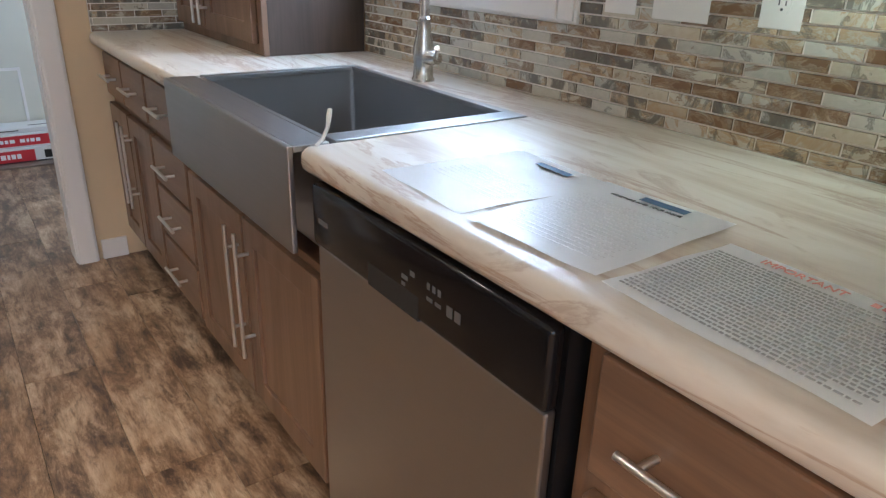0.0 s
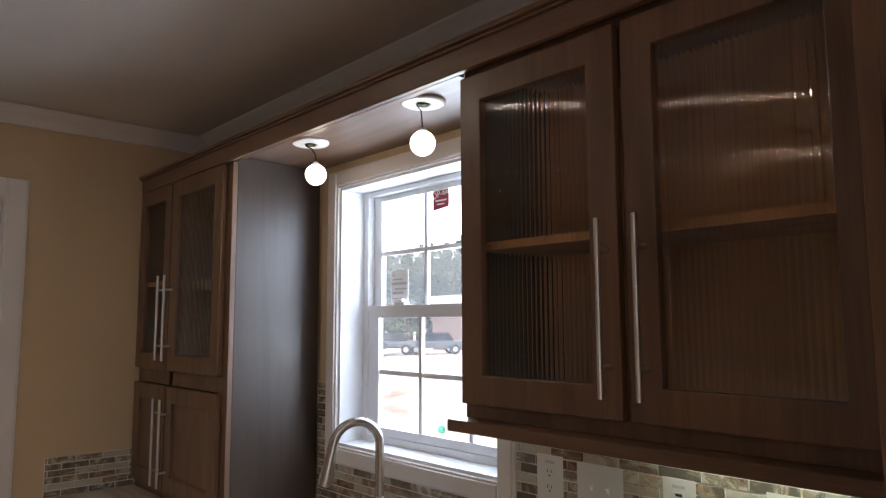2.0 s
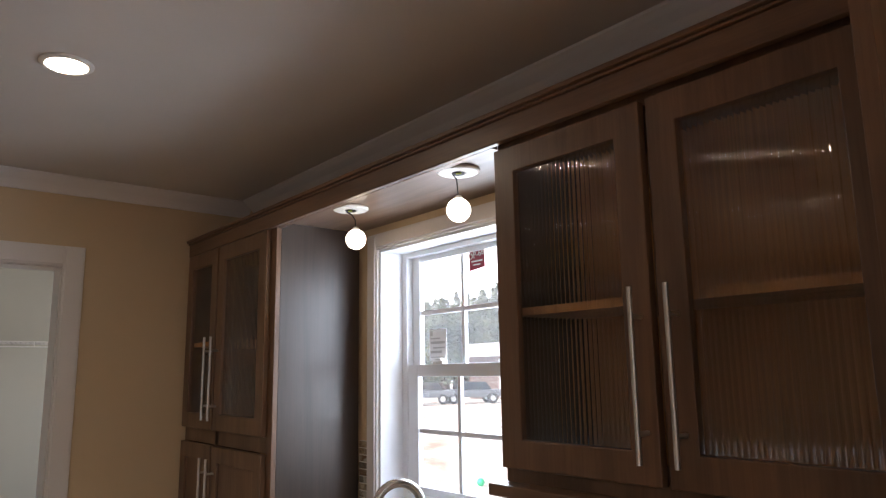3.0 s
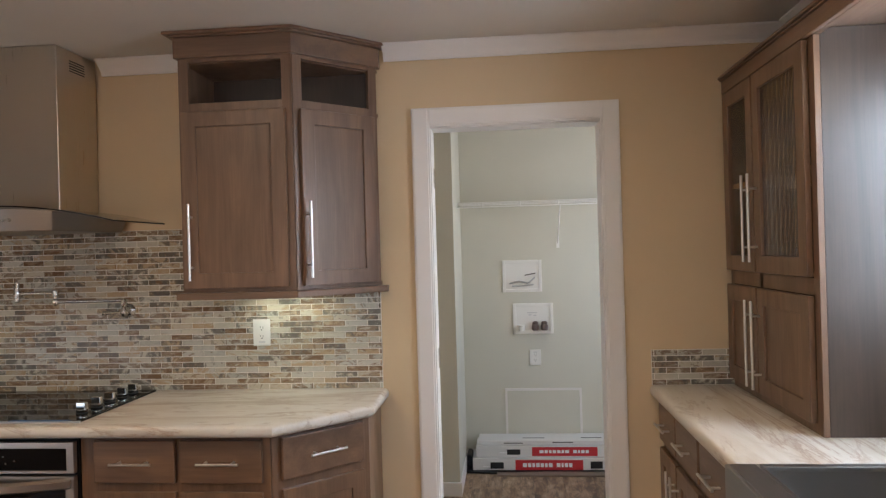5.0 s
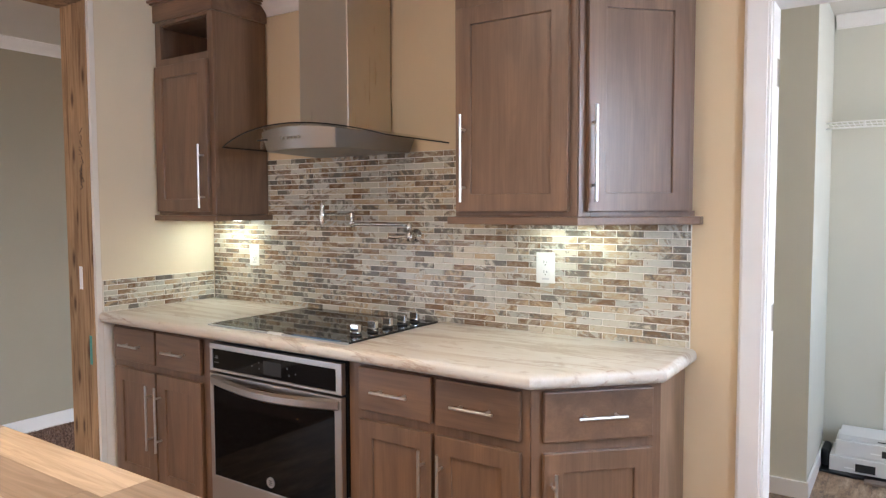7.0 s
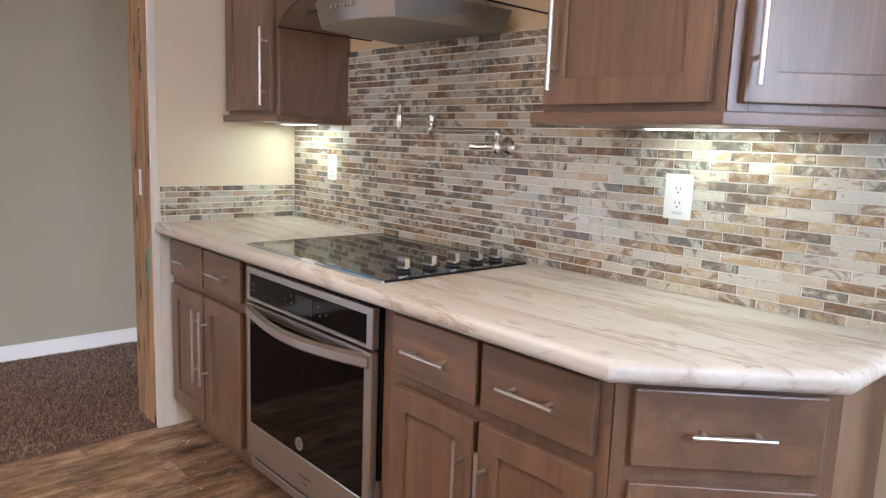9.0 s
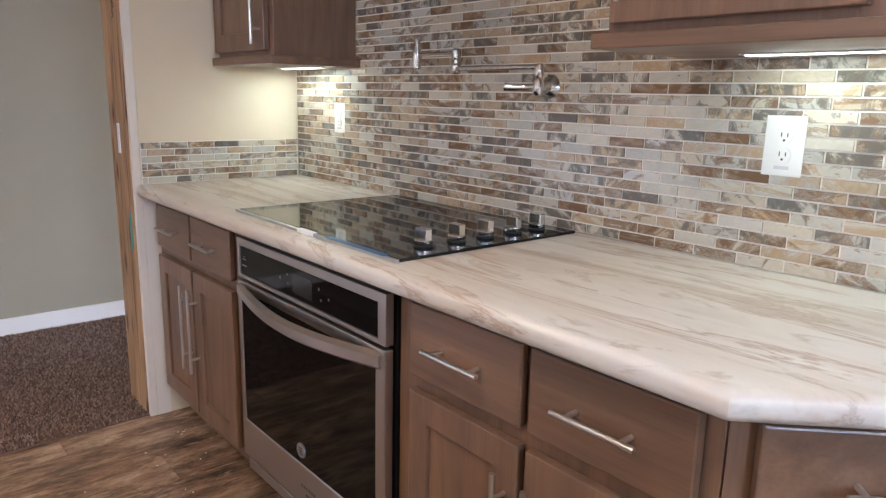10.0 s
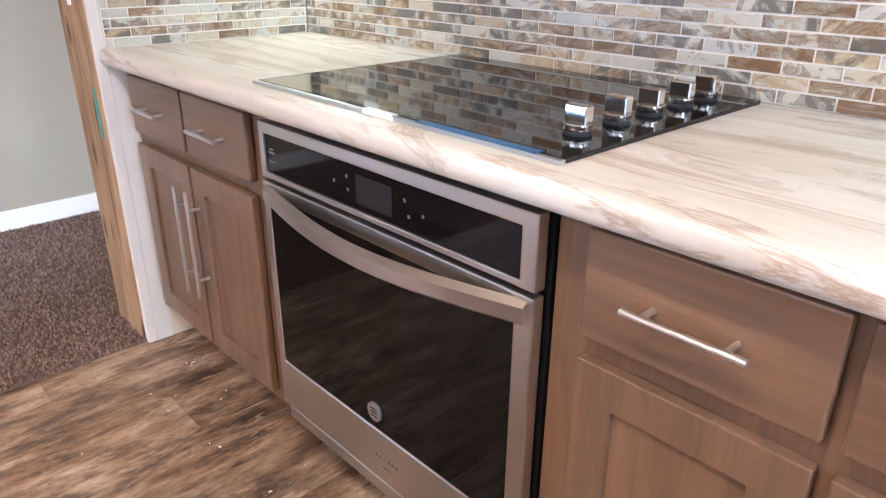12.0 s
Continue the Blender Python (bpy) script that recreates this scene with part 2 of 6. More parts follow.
def glass_tile(name, island):
    m = mat(name, (0.6, 0.55, 0.5), 0.24)
    t, n, l, b = nodes(m)
    r, off = random_offset(n, l, island)
    b.inputs["Coat Weight"].default_value = 0.06
    b.inputs["Coat Roughness"].default_value = 0.12
    b.inputs["Specular IOR Level"].default_value = 0.27

    def spread(k, amount):
        """A second chance value for each tile, centred on zero."""
        a = n.new("ShaderNodeMath")
        a.operation = "MULTIPLY"
        a.inputs[1].default_value = k
        l.new(r, a.inputs[0])
        f = n.new("ShaderNodeMath")
        f.operation = "FRACT"
        l.new(a.outputs[0], f.inputs[0])
        g = n.new("ShaderNodeMath")
        g.operation = "MULTIPLY_ADD"
        g.inputs[1].default_value, g.inputs[2].default_value = amount, -amount / 2
        l.new(f.outputs[0], g.inputs[0])
        return g.outputs[0]

    def biased(fac, bias):
        a = n.new("ShaderNodeMath")
        a.operation = "ADD"
        l.new(fac, a.inputs[0])
        l.new(bias, a.inputs[1])
        return a.outputs[0]

    ground = ramp(n, l, r, [(0.0, (0.53, 0.495, 0.40)), (0.22, (0.46, 0.44, 0.37)), (0.42, (0.54, 0.485, 0.37)), (0.58, (0.41, 0.395, 0.34)), (0.72, (0.48, 0.41, 0.295)), (0.86, (0.52, 0.50, 0.44))], "CONSTANT")
    v = tex(n, l, (1, 1, 1.7), off)
    s1 = biased(noise_tex(n, l, v, 7.5, 5, 0.58, 3.0), spread(7.31, 0.46))
    s2 = biased(noise_tex(n, l, tex(n, l, (1.3, 1.3, 1.1), off), 7, 5, 0.58, 3.0), spread(13.7, 0.50))
    s3 = biased(noise_tex(n, l, tex(n, l, (0.9, 0.9, 1.4), off), 8, 5, 0.58, 2.6), spread(19.3, 0.44))
    cloud = noise_tex(n, l, v, 34, 5, 0.62, 1.2)
    c = mix(n, l, ramp(n, l, cloud, [(0.35, (0, 0, 0)), (0.7, (0.5, 0.5, 0.5))]), ground, (0.66, 0.63, 0.55))
    c = mix(n, l, ramp(n, l, s3, [(0.565, (0, 0, 0)), (0.605, (0.75, 0.75, 0.75)), (0.635, (0.25, 0.25, 0.25)), (0.685, (0.75, 0.75, 0.75)), (0.78, (0.5, 0.5, 0.5))]), c, (0.40, 0.255, 0.115))
    c = mix(n, l, ramp(n, l, s1, [(0.565, (0, 0, 0)), (0.60, (0.8, 0.8, 0.8)), (0.625, (0.35, 0.35, 0.35)), (0.66, (0.85, 0.85, 0.85)), (0.71, (0.6, 0.6, 0.6)), (0.75, (0.95, 0.95, 0.95))]), c, (0.175, 0.100, 0.050))
    c = mix(n, l, ramp(n, l, s2, [(0.635, (0, 0, 0)), (0.66, (0.75, 0.75, 0.75)), (0.685, (0.3, 0.3, 0.3)), (0.72, (0.8, 0.8, 0.8)), (0.78, (0.9, 0.9, 0.9))]), c, (0.130, 0.117, 0.097))
    l.new(c, b.inputs["Base Color"])
    return m


glass_tile("tile_glass", False)
glass_tile("tile_glass_joined", True)


def plank_mat():
    """Weathered wood-look planks with dark worn patches."""
    m = mat("plank", (0.2, 0.13, 0.08), 0.38)
    t, n, l, b = nodes(m)
    r, off = random_offset(n, l)
    wear = noise_tex(n, l, tex(n, l, (11, 3.2, 11), off), 1.25, 12, 0.76, 0.25)
    grain = noise_tex(n, l, tex(n, l, (110, 7, 110), off), 1.0, 6, 0.72, 0.5)
    patch = noise_tex(n, l, tex(n, l, (3.4, 1.5, 3.4), off), 1.7, 5, 0.62, 0.5)
    scuff = noise_tex(n, l, tex(n, l, (34, 11, 34), off), 1.0, 8, 0.74, 0.6)
    pale = ramp(n, l, wear, [(0.37, (0.062, 0.039, 0.027)), (0.45, (0.20, 0.130, 0.085)), (0.51, (0.38, 0.268, 0.178)), (0.60, (0.56, 0.44, 0.325))])
    warm = ramp(n, l, wear, [(0.38, (0.055, 0.034, 0.022)), (0.48, (0.22, 0.135, 0.080)), (0.60, (0.42, 0.295, 0.19))])
    c = mix(n, l, ramp(n, l, patch, [(0.42, (0, 0, 0)), (0.56, (1, 1, 1))]), pale, warm)
    c = mix(n, l, ramp(n, l, scuff, [(0.54, (0, 0, 0)), (0.63, (0.5, 0.5, 0.5))]), c, (0.09, 0.057, 0.038))
    c = mix(n, l, ramp(n, l, scuff, [(0.34, (0.5, 0.5, 0.5)), (0.42, (0, 0, 0))]), c, (0.53, 0.42, 0.31))
    c = mix(n, l, 0.6, c, ramp(n, l, grain, [(0.3, (0.46, 0.44, 0.42)), (0.55, (1, 1, 1))]), "MULTIPLY")
    c = mix(n, l, 0.5, c, ramp(n, l, r, [(0, (0.72, 0.70, 0.68)), (1, (1.25, 1.2, 1.15))]), "MULTIPLY")
    l.new(c, b.inputs["Base Color"])
    l.new(ramp(n, l, wear, [(0.3, (0.32,) * 3), (0.7, (0.5,) * 3)]), b.inputs["Roughness"])
    bump(n, l, b, grain, 0.25, 0.001)


plank_mat()


def island_mat():
    m = mat("butcher_block", (0.45, 0.3, 0.18), 0.4)
    t, n, l, b = nodes(m)
    r, off = random_offset(n, l)
    grain = noise_tex(n, l, tex(n, l, (2.5, 38, 38), off), 1.0, 5, 0.6, 1.8)
    tone = ramp(n, l, r, [(0, (0.47, 0.38, 0.29)), (0.3, (0.26, 0.20, 0.155)), (0.55, (0.40, 0.31, 0.23)), (0.8, (0.22, 0.17, 0.135))], "CONSTANT")
    c = mix(n, l, 0.75, tone, ramp(n, l, grain, [(0.3, (0.55, 0.5, 0.45)), (0.6, (1.1, 1.1, 1.1))]), "MULTIPLY")
    l.new(c, b.inputs["Base Color"])
    bump(n, l, b, grain, 0.06, 0.001)


island_mat()


def carpet_mat():
    m = mat("carpet", (0.09, 0.06, 0.045), 0.95)
    t, n, l, b = nodes(m)
    r, off = random_offset(n, l, True)
    c = ramp(n, l, r, [(0, (0.075, 0.047, 0.034)), (0.35, (0.155, 0.100, 0.074)), (0.7, (0.225, 0.150, 0.113)), (1, (0.33, 0.24, 0.19))])
    l.new(c, b.inputs["Base Color"])


carpet_mat()


def ground_mat():
    m = mat("yard_dirt", (0.5, 0.42, 0.35), 0.95)
    t, n, l, b = nodes(m)
    v = tex(n, l)
    a = noise_tex(n, l, v, 0.25, 6, 0.65, 1.0)
    f = noise_tex(n, l, v, 6, 5, 0.7)
    c = ramp(n, l, a, [(0.35, (0.30, 0.22, 0.16)), (0.48, (0.50, 0.43, 0.36)), (0.6, (0.66, 0.63, 0.60))])
    l.new(mix(n, l, 0.5, c, ramp(n, l, f, [(0.3, (0.5, 0.5, 0.5)), (0.7, (1.1, 1.1, 1.1))]), "MULTIPLY"), b.inputs["Base Color"])
    bump(n, l, b, f, 0.6, 0.05)


ground_mat()


def leaf_mat():
    m = mat("foliage", (0.07, 0.1, 0.05), 0.8)
    t, n, l, b = nodes(m)
    r, off = random_offset(n, l, True)
    l.new(ramp(n, l, r, [(0, (0.08, 0.10, 0.055)), (0.5, (0.11, 0.12, 0.07)), (1, (0.13, 0.13, 0.09))]), b.inputs["Base Color"])


leaf_mat()


def clear_glass(name, tint=(1, 1, 1), gloss=0.02, face_on=0.05, bend=0.0):
    """A thin pane: see-through with a Fresnel gloss."""
    m = mat(name)
    t, n, l, b = nodes(m)
    n.remove(b)
    tr = n.new("ShaderNodeBsdfRefraction" if bend else "ShaderNodeBsdfTransparent")
    if bend:
        tr.inputs["IOR"].default_value, tr.inputs["Roughness"].default_value = bend, 0.06
    tr.inputs["Color"].default_value = (*tint, 1)
    gl = n.new("ShaderNodeBsdfGlossy")
    gl.inputs["Roughness"].default_value = gloss
    lw = n.new("ShaderNodeLayerWeight")
    pw = n.new("ShaderNodeMath")
    pw.operation = "POWER"
    pw.inputs[1].default_value = 4.0
    l.new(lw.outputs["Facing"], pw.inputs[0])
    ma = n.new("ShaderNodeMath")
    ma.operation = "MULTIPLY_ADD"
    ma.inputs[1].default_value, ma.inputs[2].default_value = 0.85, face_on
    l.new(pw.outputs[0], ma.inputs[0])
    mx = n.new("ShaderNodeMixShader")
    l.new(ma.outputs[0], mx.inputs[0])
    l.new(tr.outputs[0], mx.inputs[1])
    l.new(gl.outputs[0], mx.inputs[2])
    l.new(mx.outputs[0], n["Material Output"].inputs["Surface"])


clear_glass("window_glass", (0.97, 0.99, 0.99))


def dusty(m, amount):
    """Building-site dust on a pane scatters a little of the daylight behind it."""
    n, l = m.node_tree.nodes, m.node_tree.links
    out = n["Material Output"].inputs["Surface"]
    old = out.links[0].from_socket
    tl = n.new("ShaderNodeBsdfTranslucent")
    tl.inputs["Color"].default_value = (0.9, 0.93, 0.95, 1)
    mx = n.new("ShaderNodeMixShader")
    mx.inputs[0].default_value = amount
    l.new(old, mx.inputs[1])
    l.new(tl.outputs[0], mx.inputs[2])
    l.new(mx.outputs[0], out)


dusty(MATS["window_glass"], 0.035)
clear_glass("hood_glass", (0.80, 0.83, 0.80), 0.06, 0.13)
# clear reeded panes; the amber tint paints warm inside light into them
clear_glass("reeded_glass", (0.94, 0.85, 0.73), 0.012, 0.115, 1.25)

# ---- building helpers ----
Z = Vector((0, 0, 1))
BASE = {}
SHIFT = [Vector((0, 0, 0))]  # datum of the wall that is being furnished
EAST, NORTH = Vector((0, 0, 0)), Vector((-0.036, 0, 0))


def box(bm, x0, x1, y0, y1, z0, z1):
    v = [bm.verts.new(p) for p in ((x0, y0, z0), (x1, y0, z0), (x1, y1, z0), (x0, y1, z0), (x0, y0, z1), (x1, y0, z1), (x1, y1, z1), (x0, y1, z1))]
    for f in ((0, 3, 2, 1), (4, 5, 6, 7), (0, 1, 5, 4), (1, 2, 6, 5), (2, 3, 7, 6), (3, 0, 4, 7)):
        bm.faces.new([v[i] for i in f])


class Face:
    """A flat front: u runs along it, v up, w out of it."""

    def __init__(self, origin, along, out):
        self.o, self.u, self.w = Vector(origin), Vector(along).normalized(), Vector(out).normalized()

    def p(self, u, v, w):
        return self.o + self.u * u + Z * v + self.w * w

    def box(self, bm, u0, u1, v0, v1, w0, w1):
        v = [bm.verts.new(self.p(*q)) for q in ((u0, v0, w0), (u1, v0, w0), (u1, v1, w0), (u0, v1, w0), (u0, v0, w1), (u1, v0, w1), (u1, v1, w1), (u0, v1, w1))]
        for f in ((0, 3, 2, 1), (4, 5, 6, 7), (0, 1, 5, 4), (1, 2, 6, 5), (2, 3, 7, 6), (3, 0, 4, 7)):
            bm.faces.new([v[i] for i in f])


    def ring(self, bm, u0, u1, v0, v1, t, w0, w1):
        """A closed rectangular frame with members t wide, or (left, right, bottom, top)."""
        a, b, c, d = t if isinstance(t, tuple) else (t, t, t, t)
        out, inn = ((u0, v0), (u1, v0), (u1, v1), (u0, v1)), ((u0 + a, v0 + c), (u1 - b, v0 + c), (u1 - b, v1 - d), (u0 + a, v1 - d))
        g = [[bm.verts.new(self.p(u, v, w)) for u, v in loop] for loop, w in ((out, w0), (inn, w0), (out, w1), (inn, w1))]
        for i in range(4):
            j = (i + 1) % 4
            for a, b in ((0, 1), (2, 3), (0, 2), (1, 3)):
                bm.faces.new((g[a][i], g[a][j], g[b][j], g[b][i]))


def prism(bm, pts, z0, z1):
    lo = [bm.verts.new((x, y, z0)) for x, y in pts]
    hi = [bm.verts.new((x, y, z1)) for x, y in pts]
    bm.faces.new(hi)
    bm.faces.new(lo[::-1])
    n = len(pts)
    for i in range(n):
        bm.faces.new((lo[i], lo[(i + 1) % n], hi[(i + 1) % n], hi[i]))


def cyl(bm, a, b, r, seg=12, r2=None):
    a, b = Vector(a), Vector(b)
    d = b - a
    q = d.to_track_quat("Z", "Y").to_matrix().to_4x4()
    bmesh.ops.create_cone(bm, cap_ends=True, segments=seg, radius1=r, radius2=r if r2 is None else r2, depth=d.length,
                          matrix=Matrix.Translation((a + b) / 2) @ q)


def ball(bm, c, r, seg=16, sz=1.0):
    bmesh.ops.create_uvsphere(bm, u_segments=seg, v_segments=seg // 2, radius=r, matrix=Matrix.Translation(c) @ Matrix.Diagonal((1, 1, sz, 1)))


def lathe(bm, c, profile, seg=24, axis=Z):
    """A turned body: rows of (radius, height) along an axis from c."""
    q = Vector(axis).to_track_quat("Z", "Y").to_matrix()
    rings = []
    for r, h in profile:
        rings.append([bm.verts.new(Vector(c) + q @ Vector((r * math.cos(a), r * math.sin(a), h))) for a in [2 * math.pi * i / seg for i in range(seg)]])
    for lo, hi in zip(rings, rings[1:]):
        for i in range(seg):
            bm.faces.new((lo[i], lo[(i + 1) % seg], hi[(i + 1) % seg], hi[i]))
    bm.faces.new(rings[0][::-1])
    bm.faces.new(rings[-1])


def tube(bm, pts, r, seg=12, radii=None):
    """A round tube through points."""
    pts = [Vector(p) for p in pts]
    rings, ref = [], None
    for i, p in enumerate(pts):
        d = (pts[min(i + 1, len(pts) - 1)] - pts[max(i - 1, 0)]).normalized()
        ref = (ref - d * ref.dot(d)).normalized() if ref else d.orthogonal().normalized()
        s = d.cross(ref)
        rr = radii[i] if radii else r
        rings.append([bm.verts.new(p + (ref * math.cos(a) + s * math.sin(a)) * rr) for a in [2 * math.pi * k / seg for k in range(seg)]])
    for lo, hi in zip(rings, rings[1:]):
        for i in range(seg):
            bm.faces.new((lo[i], lo[(i + 1) % seg], hi[(i + 1) % seg], hi[i]))
    bm.faces.new(rings[0][::-1])
    bm.faces.new(rings[-1])


def link(name, bm, material, bevel=0.0, smooth=False, seg=2):
    bmesh.ops.recalc_face_normals(bm, faces=bm.faces)
    if bevel:
        bmesh.ops.bevel(bm, geom=[e for e in bm.edges if len(e.link_faces) == 2 and e.calc_face_angle(0) > 0.5], offset=bevel, segments=seg, profile=0.5, affect="EDGES", clamp_overlap=True)
    me = bpy.data.meshes.new(name)
    bm.to_mesh(me)
    bm.free()
    if smooth:
        for p in me.polygons:
            p.use_smooth = True
        me.set_sharp_from_angle(angle=radians(38))
    me.materials.append(MATS[material] if isinstance(material, str) else material)
    return new(name, me)


def part(name, bm, material, parent, label="", bevel=0.0, smooth=False, seg=2):
    ob = link(name, bm, material, bevel, smooth, seg)
    ob.parent = parent
    if parent.name in BASE:
        ob.matrix_parent_inverse = Matrix.Translation(-BASE[parent.name])
    if label:
        tagged(ob, label)
    if name in ("print_mark", "text_line", "red_heading", "deck_wire", "print_line", "vent_slots", "slot"):
        tagged(ob, kind="stuff")
    return ob


def thing(name, base, label, category, group="", kind=""):
    ob = new(name)
    ob.location = Vector(base) + SHIFT[0]
    ob.empty_display_size = 0.1
    BASE[ob.name] = Vector(base)
    return tagged(ob, label, category, group, kind)


def solid(name, bm, material, label, category="", kind="", group="", bevel=0.0, smooth=False, seg=2):
    ob = link(name, bm, material, bevel, smooth, seg)
    ob.location = SHIFT[0]
    return tagged(ob, label, category, group, kind)


def M():
    return bmesh.new()


def boxes(*rows):
    bm = M()
    for r in rows:
        box(bm, *r)
    return bm


# ---- shell ----
H = 2.44
S = "structure"
WIN = (-1.768, -0.975, 1.152, 2.085)
DOOR = (-1.615, -0.845, 2.08)
solid("wall_east", boxes((0.008, 0.16, -6.0, WIN[0], 0, H), (0.008, 0.16, WIN[1], 0.008, 0, H), (0.008, 0.16, WIN[0], WIN[1], 0, WIN[2]), (0.008, 0.16, WIN[0], WIN[1], WIN[3], H)),
      "wall_paint", "tan painted kitchen wall behind the sink", kind=S)
SHIFT[0] = NORTH
solid("wall_north", boxes((-4.66, DOOR[0], 0.008, 0.13, 0, H), (DOOR[1], 0.19, 0.008, 0.13, 0, H), (DOOR[0], DOOR[1], 0.008, 0.13, DOOR[2], H)),
      "wall_paint", "tan painted wall behind the cooktop with a doorway", kind=S)
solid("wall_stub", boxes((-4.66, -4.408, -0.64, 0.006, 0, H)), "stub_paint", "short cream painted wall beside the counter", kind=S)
solid("wall_marriage", boxes((-4.66, -4.41, -6.0, -4.6, 0, H), (-4.66, -4.41, -4.6, -0.75, 2.41, H)), "wall_paint", "tan wall beyond the wide opening", kind=S)
solid("wall_west", boxes((-5.93, -5.775, -6.0, 1.6, 0, H)), "room_paint_dimmed", "tan wall of the carpeted room, its dim cool light put into the colour", kind=S)
solid("wall_west_end", boxes((-5.775, -4.66, 1.5, 1.62, 0, H)), "room_paint_dimmed", "tan end wall of the carpeted room, its dim cool light put into the colour", kind=S)
solid("wall_south", boxes((-5.95, -4.0, -6.15, -6.0, 0, H), (-0.8, 0.16, -6.15, -6.0, 0, H), (-4.0, -0.8, -6.15, -6.0, 0, 0.7), (-4.0, -0.8, -6.15, -6.0, 2.3, H)),
      "wall_paint", "tan wall at the far side of the room with a window", kind=S)
solid("wall_laundry_north", boxes((-2.6, 0.34, 1.95, 2.07, 0, H)), "laundry_paint", "pale grey-green laundry wall with the washer boxes", kind=S)
solid("wall_laundry_west", boxes((-2.72, -2.6, 0.13, 2.07, 0, H)), "laundry_paint", "pale grey-green laundry side wall", kind=S)
solid("wall_laundry_east", boxes((0.2, 0.34, 0.13, 0.5, 0, H), (0.2, 0.34, 1.5, 1.95, 0, H), (0.2, 0.34, 0.5, 1.5, 0, 0.9), (0.2, 0.34, 0.5, 1.5, 2.1, H)),
      "laundry_paint", "pale grey-green laundry wall with a window opening", kind=S)
solid("wall_wing", boxes((-2.6, -1.60, 1.22, 1.95, 0, H)), "laundry_paint", "pale wing wall inside the laundry", kind=S)
solid("ceiling", boxes((-5.95, 0.3, -6.15, 2.32, H, H + 0.12)), "ceiling_paint", "off-white textured ceiling", kind=S)
solid("floor", boxes((-5.95, 0.3, -6.15, 2.32, -0.15, -0.006)), "dark_slot", "dark underlay beneath the planks", kind=S)


solid("bulkhead", boxes((-0.063, 0.043, -5.98, 0.006, 2.232, H - 0.003)), "wall_paint", "shallow tan bulkhead above the sink wall cabinets", kind=S)


def crown_profile(bm, a, b, out, h=0.068, d=0.066):
    """Ceiling moulding along a wall from a to b; out points into the room."""
    a, b, o = Vector(a), Vector(b), Vector(out)
    prof = [(0, -h), (0.012, -h), (0.016, -h + 0.012), (0.03, -h + 0.03), (0.05, -0.022), (d - 0.006, -0.012), (d, -0.008), (d, 0), (0, 0)]
    ra = [bm.verts.new(a + o * x + Z * z) for x, z in prof]
    rb = [bm.verts.new(b + o * x + Z * z) for x, z in prof]
    n = len(prof)
    for i in range(n):
        bm.faces.new((ra[i], ra[(i + 1) % n], rb[(i + 1) % n], rb[i]))
    bm.faces.new(ra)
    bm.faces.new(rb[::-1])


T = H - 0.002
for i, (a, b, o) in enumerate((((-3.95, 0.007, T), (-3.42, 0.007, T), (0, -1, 0)), ((-3.12, 0.007, T), (-2.62, 0.007, T), (0, -1, 0)), ((-1.80, 0.007, T), (-0.066, 0.007, T), (0, -1, 0)),
                               ((-0.063, -0.08, T), (-0.063, -5.9, T), (-1, 0, 0)), ((-1.59, 1.949, T), (0.15, 1.949, T), (0, -1, 0)), ((-5.774, -5.9, T), (-5.774, 1.45, T), (1, 0, 0)))):
    bm = M()
    crown_profile(bm, a, b, o)
    solid("crown_moulding", bm, "white_trim", "white crown moulding along the ceiling", kind=S)

for rows, lab in ((((-0.845 + 0.085, -0.66, -0.006, 0.008, 0, 0.085),), "short white baseboard beside the doorway"),
                  (((-5.775, -5.761, -5.9, 1.5, 0.0, 0.095),), "white baseboard of the carpeted room"),
                  (((-1.79, -1.71, -0.006, 0.008, 0, 0.085),), "white baseboard between counter and doorway"),
                  (((-2.6, -1.588, 1.208, 1.22, 0, 0.085), (-1.60, -1.588, 1.22, 1.936, 0, 0.085)), "white baseboard of the laundry wing wall"),
                  (((-1.587, 0.15, 1.936, 1.95, 0, 0.085),), "white baseboard at the laundry wall")):
    solid("baseboard", boxes(*rows), "white_trim", lab, kind=S, bevel=0.003)

# doorway: casing, jamb, hinges
door_1 = thing("door_1", (-1.23, 0, 0), "white cased doorway with no leaf into the laundry", "doorway", kind=S)
for x0, x1 in ((DOOR[0] - 0.068, DOOR[0] + 0.012), (DOOR[1] - 0.012, DOOR[1] + 0.068)):
    part("casing", boxes((x0, x1, -0.012, 0.007, 0, 2.152), (x0 + 0.008, x1 - 0.008, -0.018, -0.010, 0, 2.144)), "white_trim", door_1, bevel=0.002)
part("head_casing", boxes((DOOR[0] + 0.0125, DOOR[1] - 0.0125, -0.012, 0.007, 2.068, 2.152), (DOOR[0] + 0.0125, DOOR[1] - 0.0125, -0.018, -0.010, 2.076, 2.144)), "white_trim", door_1, bevel=0.002)
part("jamb", boxes((DOOR[0], DOOR[0] + 0.016, 0.008, 0.135, 0, 2.08), (DOOR[1] - 0.016, DOOR[1], 0.008, 0.135, 0, 2.08), (DOOR[0] + 0.016, DOOR[1] - 0.016, 0.008, 0.135, 2.064, 2.08)), "white_trim", door_1)
for z in (0.25, 1.03, 1.85):
    part("hinge", boxes((DOOR[0] + 0.016, DOOR[0] + 0.019, 0.085, 0.125, z - 0.045, z + 0.045)), "nickel", door_1)

